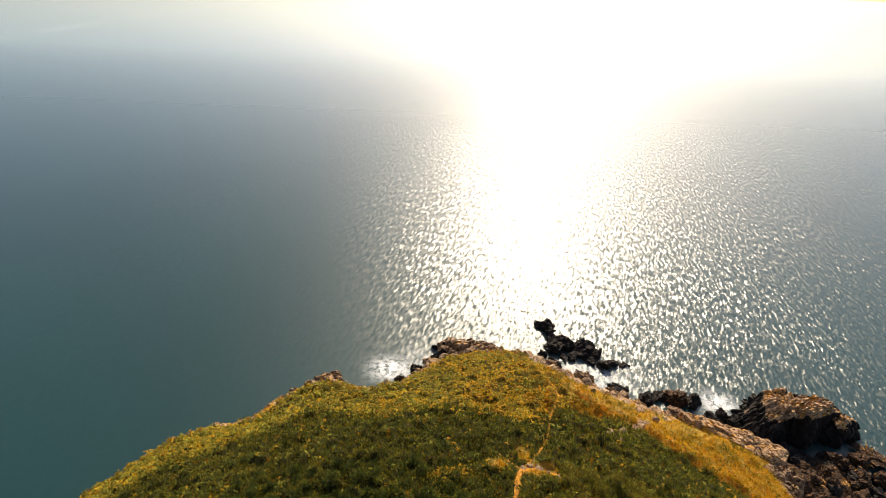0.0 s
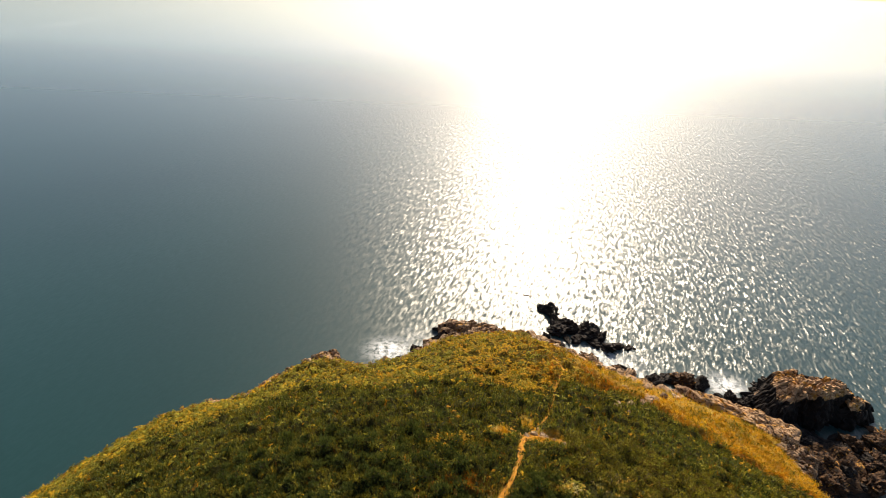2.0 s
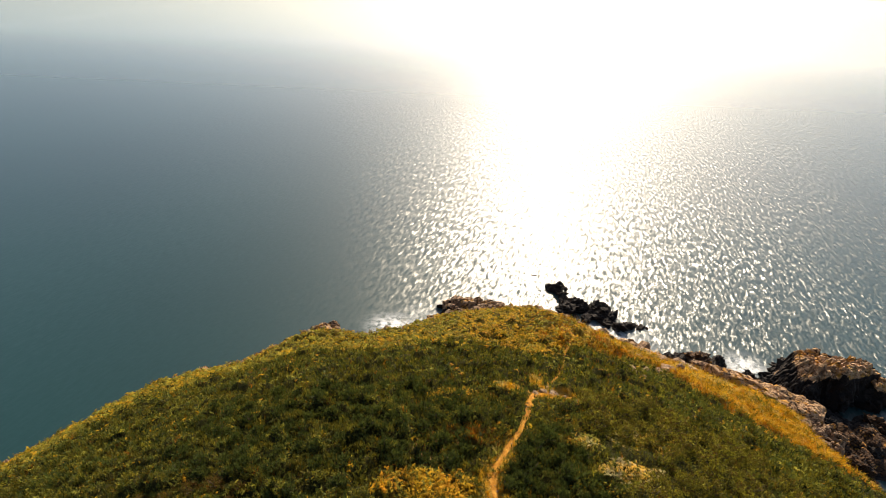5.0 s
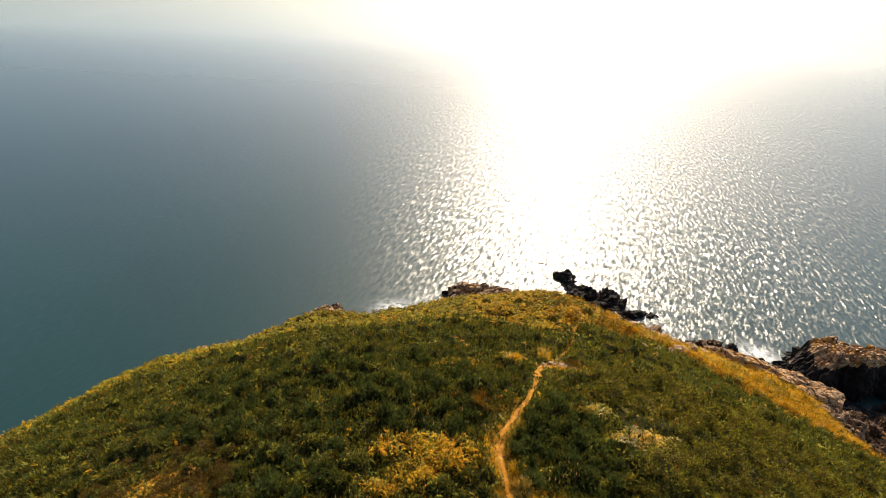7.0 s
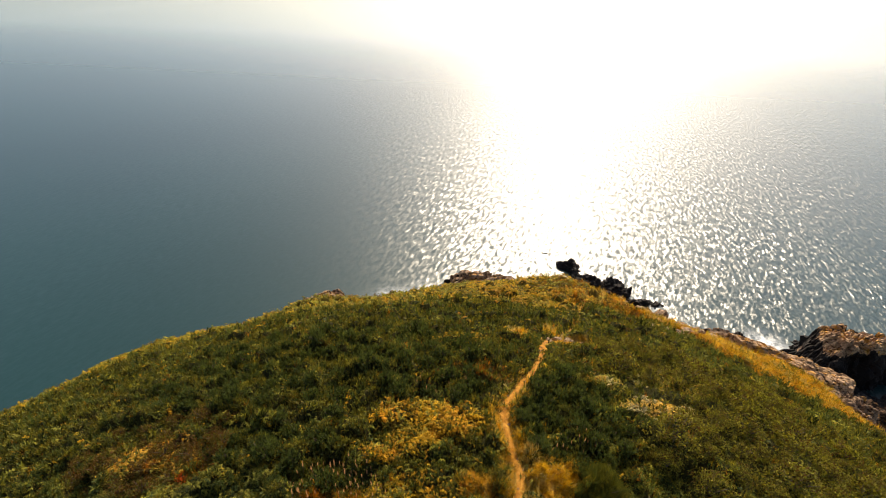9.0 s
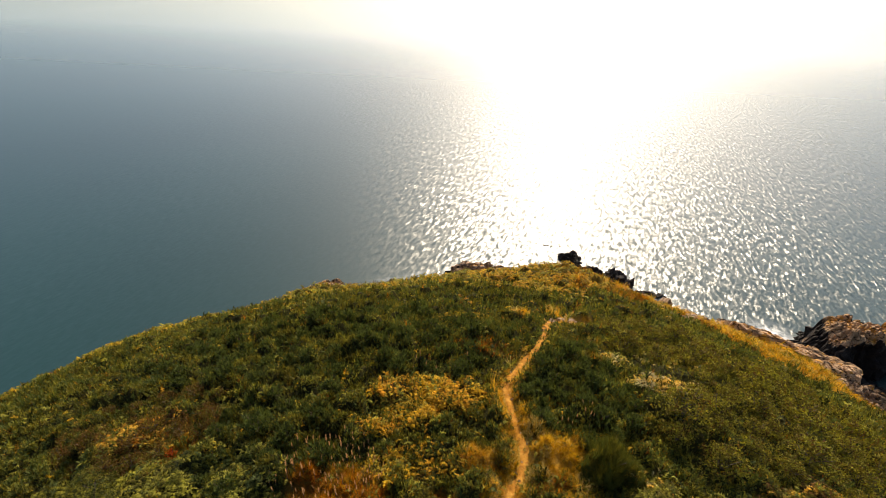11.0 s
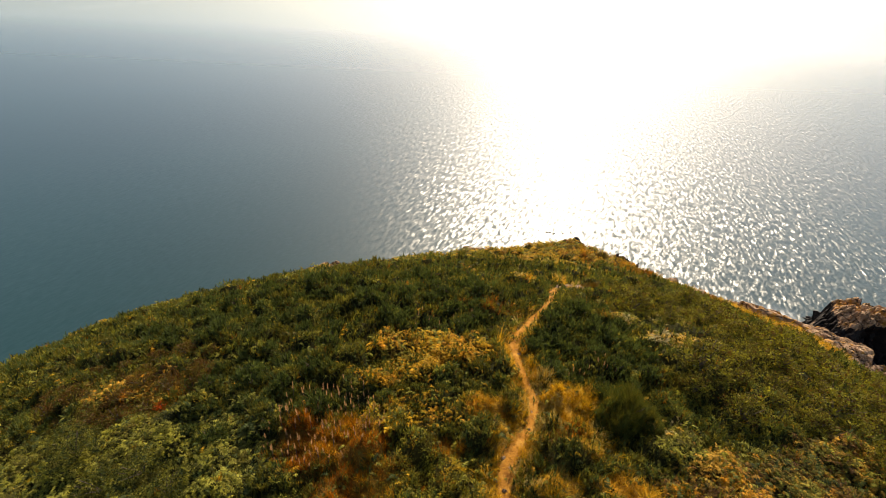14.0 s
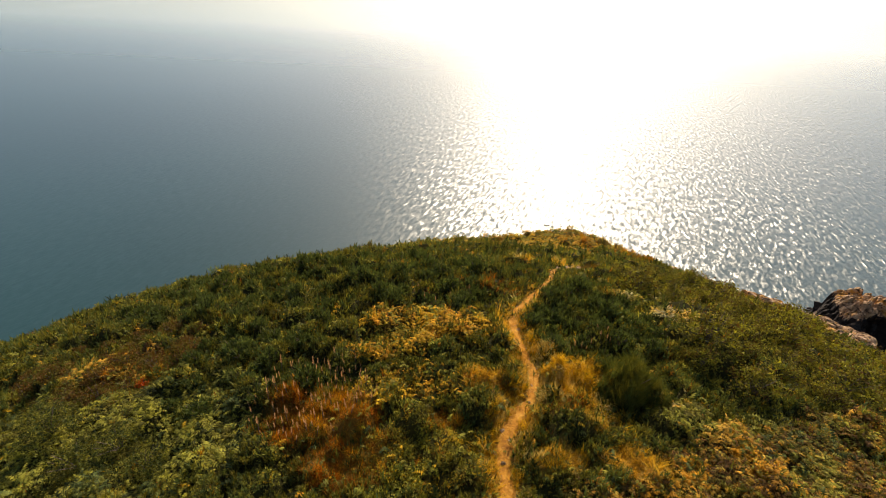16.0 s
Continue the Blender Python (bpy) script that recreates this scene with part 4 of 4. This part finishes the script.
sprig_shapes = [sprig(7, k, 0.10) for k in range(4)]
spray_shapes = [spray(9, k) for k in range(4)]

sets = {"fern": [], "grass": [], "shoot": [], "leaf": []}
for n, (x0, x1, y0, y1), big in ((62000, (-20, 20, 5.5, 14), 0.78), (46000, (-30, 30, 14, 24), 0.98), (31000, (-41, 42, 24, 36), 1.25), (17000, (-38, 40, 36, 57), 1.4), (6500, (-46, -20, 5.5, 24), 1.5), (5000, (20, 46, 5.5, 24), 1.5), (4000, (-46, 44, -16, 5.5), 1.9), (5000, (-13, 16, -9, 5.5), 1.3), (2200, (-50, 48, -40, -16), 2.2)):
    # low leafy cover everywhere, in the colours of its zone
    x, y = places(int(n * 1.5), x0, x1, y0, y1)
    w = plant_weights(x, y)
    total = sum(w.values())
    draw = rng.random(len(x)) * total
    run = np.zeros(len(x))
    kind = np.full(len(x), "", dtype=object)
    for key, value_ in w.items():
        kind[(kind == "") & (draw < run + value_)] = key
        run = run + value_
    z = veg_floor(x, y)
    clump, gap = cells(x * 1.15 + 0.5 * fbm(x, y, 4, 2), y * 1.15, 4)
    thick = np.where((w["gold_fern"] + w["straw"] > 0.4 * total), 1.0, np.clip(0.45 + 2.6 * gap, 0.45, 1) * np.where(w["fern"] > 0.4 * total, 0.7, 1.0))
    under_shrubs = np.where((x > 10) & (x < 21) & (y > 11.5) & (y < 23 - 0.3 * (x - 9)) & (w["pale_fern"] < 0.2), 0.4, 1.0)
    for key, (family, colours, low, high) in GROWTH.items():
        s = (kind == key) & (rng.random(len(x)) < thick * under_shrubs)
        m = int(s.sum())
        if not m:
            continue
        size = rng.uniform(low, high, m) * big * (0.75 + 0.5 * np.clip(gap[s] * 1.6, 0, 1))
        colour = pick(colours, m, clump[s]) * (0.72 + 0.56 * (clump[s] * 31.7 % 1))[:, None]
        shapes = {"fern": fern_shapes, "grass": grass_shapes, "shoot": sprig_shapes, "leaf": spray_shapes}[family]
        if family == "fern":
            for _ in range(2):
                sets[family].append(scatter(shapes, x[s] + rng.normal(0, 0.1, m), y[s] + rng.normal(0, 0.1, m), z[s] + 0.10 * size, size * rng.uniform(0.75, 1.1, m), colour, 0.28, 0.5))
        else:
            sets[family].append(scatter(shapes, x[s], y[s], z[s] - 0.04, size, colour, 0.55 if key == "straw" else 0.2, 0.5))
stuff("bracken", sets["fern"], LEAF, "green to golden bracken fronds covering the headland", "bracken")
stuff("grass", sets["grass"], STRAW, "dry straw and rust coloured grass tufts on the slopes", "grass")
stuff("heath", sets["shoot"], LEAF, "dark green upright shoots of low dense heath", "heath")
stuff("undergrowth", sets["leaf"], LEAF, "olive small-leaved undergrowth between the bracken", "undergrowth")


# ---- shrubs, one by one ----
def part(name, verts, faces, material, parent, tint=None, label=""):
    ob = from_arrays(name, verts, faces, material, False, tint)
    ob.parent = parent
    if label:
        ob["label"] = label
    return ob


def twig_mesh(count, wide, high, seed):
    """Tapered stems that spread from one root."""
    r = np.random.default_rng(seed)
    v, f = [], []
    for k in range(count):
        a, s = r.uniform(0, 6.28), r.uniform(0.2, 1)
        top = np.array((math.cos(a) * wide * s, math.sin(a) * wide * s, high * r.uniform(0.6, 0.9)))
        for t, rad in ((0, 0.03), (0.5, 0.02), (1, 0.006)):
            c = np.array((top[0] * t ** 1.4, top[1] * t ** 1.4, top[2] * t))
            v += [c + (rad * math.cos(q), rad * math.sin(q), 0) for q in (0, 2.09, 4.19)]
        b = len(v) - 9
        for lev in (0, 3):
            f += [(b + lev + i, b + lev + (i + 1) % 3, b + lev + 3 + (i + 1) % 3, b + lev + 3 + i) for i in range(3)]
    return np.array(v), np.array(f)


def bark_material():
    n = Nodes("woody stems")
    n.join(n.ramp(n.noise(20, 4), (0.3, (0.05, 0.035, 0.02)), (0.7, (0.16, 0.11, 0.07))), n.shader.inputs["Base Color"])
    n.shader.inputs["Roughness"].default_value = 0.9
    return n.m


BARK = bark_material()


def shrub(seed, wide, high, clumps, shapes, colours, size, label, name="shrub"):
    """A round bush: stems, and leaf clumps over an uneven dome."""
    r = np.random.default_rng(seed)
    ob = tagged(new(name), label, "shrub")
    v, f = twig_mesh(7, wide * 0.8, high, seed)
    part("stem", v, f, BARK, ob, None, "thin brown woody stems")
    a, t = r.uniform(0, 6.28, clumps), r.uniform(0, 1, clumps) ** 0.6
    lump = 1 + 0.22 * np.sin(3 * a + seed) * t + 0.15 * np.sin(5 * a + 2.2 * seed)
    fill = r.uniform(0.65, 1.0, clumps)
    x, y = np.cos(a) * t * wide * lump, np.sin(a) * t * wide * lump
    z = high * np.sqrt(np.clip(1 - (0.93 * t) ** 2, 0.03, 1)) * fill * (0.85 + 0.15 * np.cos(4 * a + seed)) - size * 0.5
    v, c = scatter(shapes, x, y, np.maximum(z, 0.02), r.uniform(0.7, 1.2, clumps) * size, pick(colours, clumps), 0.35, 0.35)
    part("foliage", v, np.arange(len(v)).reshape(-1, 3), LEAF, ob, c)
    return ob


def grow(protos, spots, group):
    """Copies of the first shrubs at the given places; the first ones take the first places."""
    for k, (x, y, s) in enumerate(spots):
        m = pose(x, y, float(veg_floor(np.array([x]), np.array([y]))[0]) - 0.06, 0, 0, rng.uniform(0, 360))
        if k < len(protos):
            ob = protos[k]
            ob.matrix_basis = m
        else:
            ob = copy_thing(protos[k % len(protos)], m)
        ob.scale = s, s, s * rng.uniform(0.85, 1.1)
        tagged(ob, group=group)


def spots_in(n, inside, x0, x1, y0, y1, low, high, apart):
    """Places in an area, kept apart from one another and from the path."""
    out = []
    for _ in range(n * 40):
        x, y = rng.uniform(x0, x1), rng.uniform(y0, y1)
        s = rng.uniform(low, high)
        if len(out) >= n:
            break
        if not inside(x, y) or path_distance(np.array([x]), np.array([y]))[0] < 0.45 * s + 0.1:
            continue
        if any(math.hypot(x - a, y - b) < apart * (s + c) * 0.5 for a, b, c in out):
            continue
        out.append((x, y, s))
    return out


def within(cx, cy, rx, ry):
    return lambda x, y: ((x - cx) / rx) ** 2 + ((y - cy) / ry) ** 2 < 1


leafy = [shrub(300 + k, 0.62, 0.95, 180, spray_shapes, ("olive", "olive", "bracken", "brown", "deep", "lime"), 0.19, "rounded olive green leafy shrub on the headland slope") for k in range(4)]
grow(leafy, spots_in(120, lambda x, y: 9.5 < x < 21 and y < 24 - 0.3 * (x - 9) and not within(9.8, 17, 2.4, 2.4)(x, y) and (y > 11.5 or x > 15), 9, 24, 9.5, 24, 0.8, 1.7, 1.05), "leafy shrubs")
dark = [shrub(320 + k, 0.50, 0.66, 120, sprig_shapes, ("gorse", "gorse", "deep"), 0.26, "low dense dark green heath shrub with upright shoots") for k in range(4)]
grow(dark, spots_in(60, within(6.3, 15.6, 2.6, 3.8), 3, 9.5, 11, 20, 0.7, 1.2, 0.8) + spots_in(110, lambda x, y: (-16 < x < 2 and 15.5 < y < 24) or (-8.6 < x < -3.6 and 9.4 < y < 14.5), -16, 2.5, 9, 24, 0.7, 1.3, 0.95), "dark heath shrubs")
brown = [shrub(340 + k, 0.5, 0.5, 90, spray_shapes, ("brown", "olive", "brown"), 0.17, "brownish half-dry shrub among the bracken") for k in range(3)]
grow(brown, spots_in(26, within(-12.6, 13.2, 3.6, 2.4), -17, -8, 10, 16, 0.8, 1.3, 0.9) + [(-9.3, 12.4, 1.3), (-10.6, 12.7, 1.1)], "brown shrubs")
broom_shapes = [tuft(16, 0.05, 0.28, 0.012, 60 + k) for k in range(4)]
broom = shrub(360, 0.85, 1.1, 620, broom_shapes, ("gorse", "broom", "broom", "olive"), 0.5, "tall dark green broom bush with fine upright twigs", "broom_bush")
grow([broom], [(6.75, 10.9, 1.15)], "")
ivy = shrub(371, 0.8, 0.75, 330, spray_shapes, ("bracken", "olive", "gorse", "deep", "deep"), 0.15, "broad leafy green shrub beside the bracken")
grow([ivy], [(-8.6, 8.3, 1.0), (-9.9, 8.0, 1.1), (-7.4, 7.6, 0.9), (-11.4, 8.9, 1.1), (-12.6, 9.9, 1.0)], "broad leafy shrubs")
red = shrub(372, 0.22, 0.35, 40, spray_shapes, ("red", "red", "rust"), 0.13, "small bright red-orange autumn plant among the bracken", "red_plant")
grow([red], [(-10.15, 11.45, 1.25)], "")


# ---- seed stalks ----
def stalk(seed, tall):
    """An upright dead stem with a long seed head."""
    r = np.random.default_rng(seed)
    ob = tagged(new("seed_stalk"), "upright dry brown stalk with a pale seed head", "plant")
    v, f = [], []
    lean = r.normal(0, 0.06, 2)
    for t, rad in ((0, 0.012), (0.5, 0.009), (0.66, 0.007)):
        v += [np.array((lean[0] * t, lean[1] * t, t * tall)) + (rad * math.cos(q), rad * math.sin(q), 0) for q in (0, 2.09, 4.19)]
    for lev in (0, 3):
        f += [(lev + i, lev + (i + 1) % 3, lev + 3 + (i + 1) % 3, lev + 3 + i) for i in range(3)]
    part("stem", np.array(v), np.array(f), BARK, ob, None, "thin brown stem")
    tris = []
    for k in range(22):
        s = 0.6 + 0.4 * k / 22
        a = k * 2.4
        c = np.array((lean[0] * s, lean[1] * s, s * tall))
        o = np.array((math.cos(a), math.sin(a), 0.7)) * 0.045 * (1.25 - s)  * 2
        side = np.array((-math.sin(a), math.cos(a), 0)) * 0.014
        tris.append((c - side, c + side, c + o))
    v = np.array(tris).reshape(-1, 3)
    tint = np.repeat(np.array(PLANT["seed"])[None] * r.uniform(0.7, 1.3, (22, 1)), 3, 0)
    part("seed_head", v, np.arange(len(v)).reshape(-1, 3), STRAW, ob, tint, "pale pinkish seed head")
    return ob


stalks = [stalk(400 + k, 0.55 + 0.07 * k) for k in range(5)]
grow(stalks, spots_in(130, within(-3.3, 10.0, 2.0, 1.8), -6, -1, 7.5, 12, 0.6, 1.05, 0.2) + spots_in(14, within(6.1, 13.2, 1.0, 0.6), 5, 7.5, 12, 14, 0.6, 0.9, 0.2) + spots_in(10, within(0.2, 16.6, 1.6, 0.8), -2, 2, 15, 18, 0.6, 0.9, 0.2), "seed stalks")
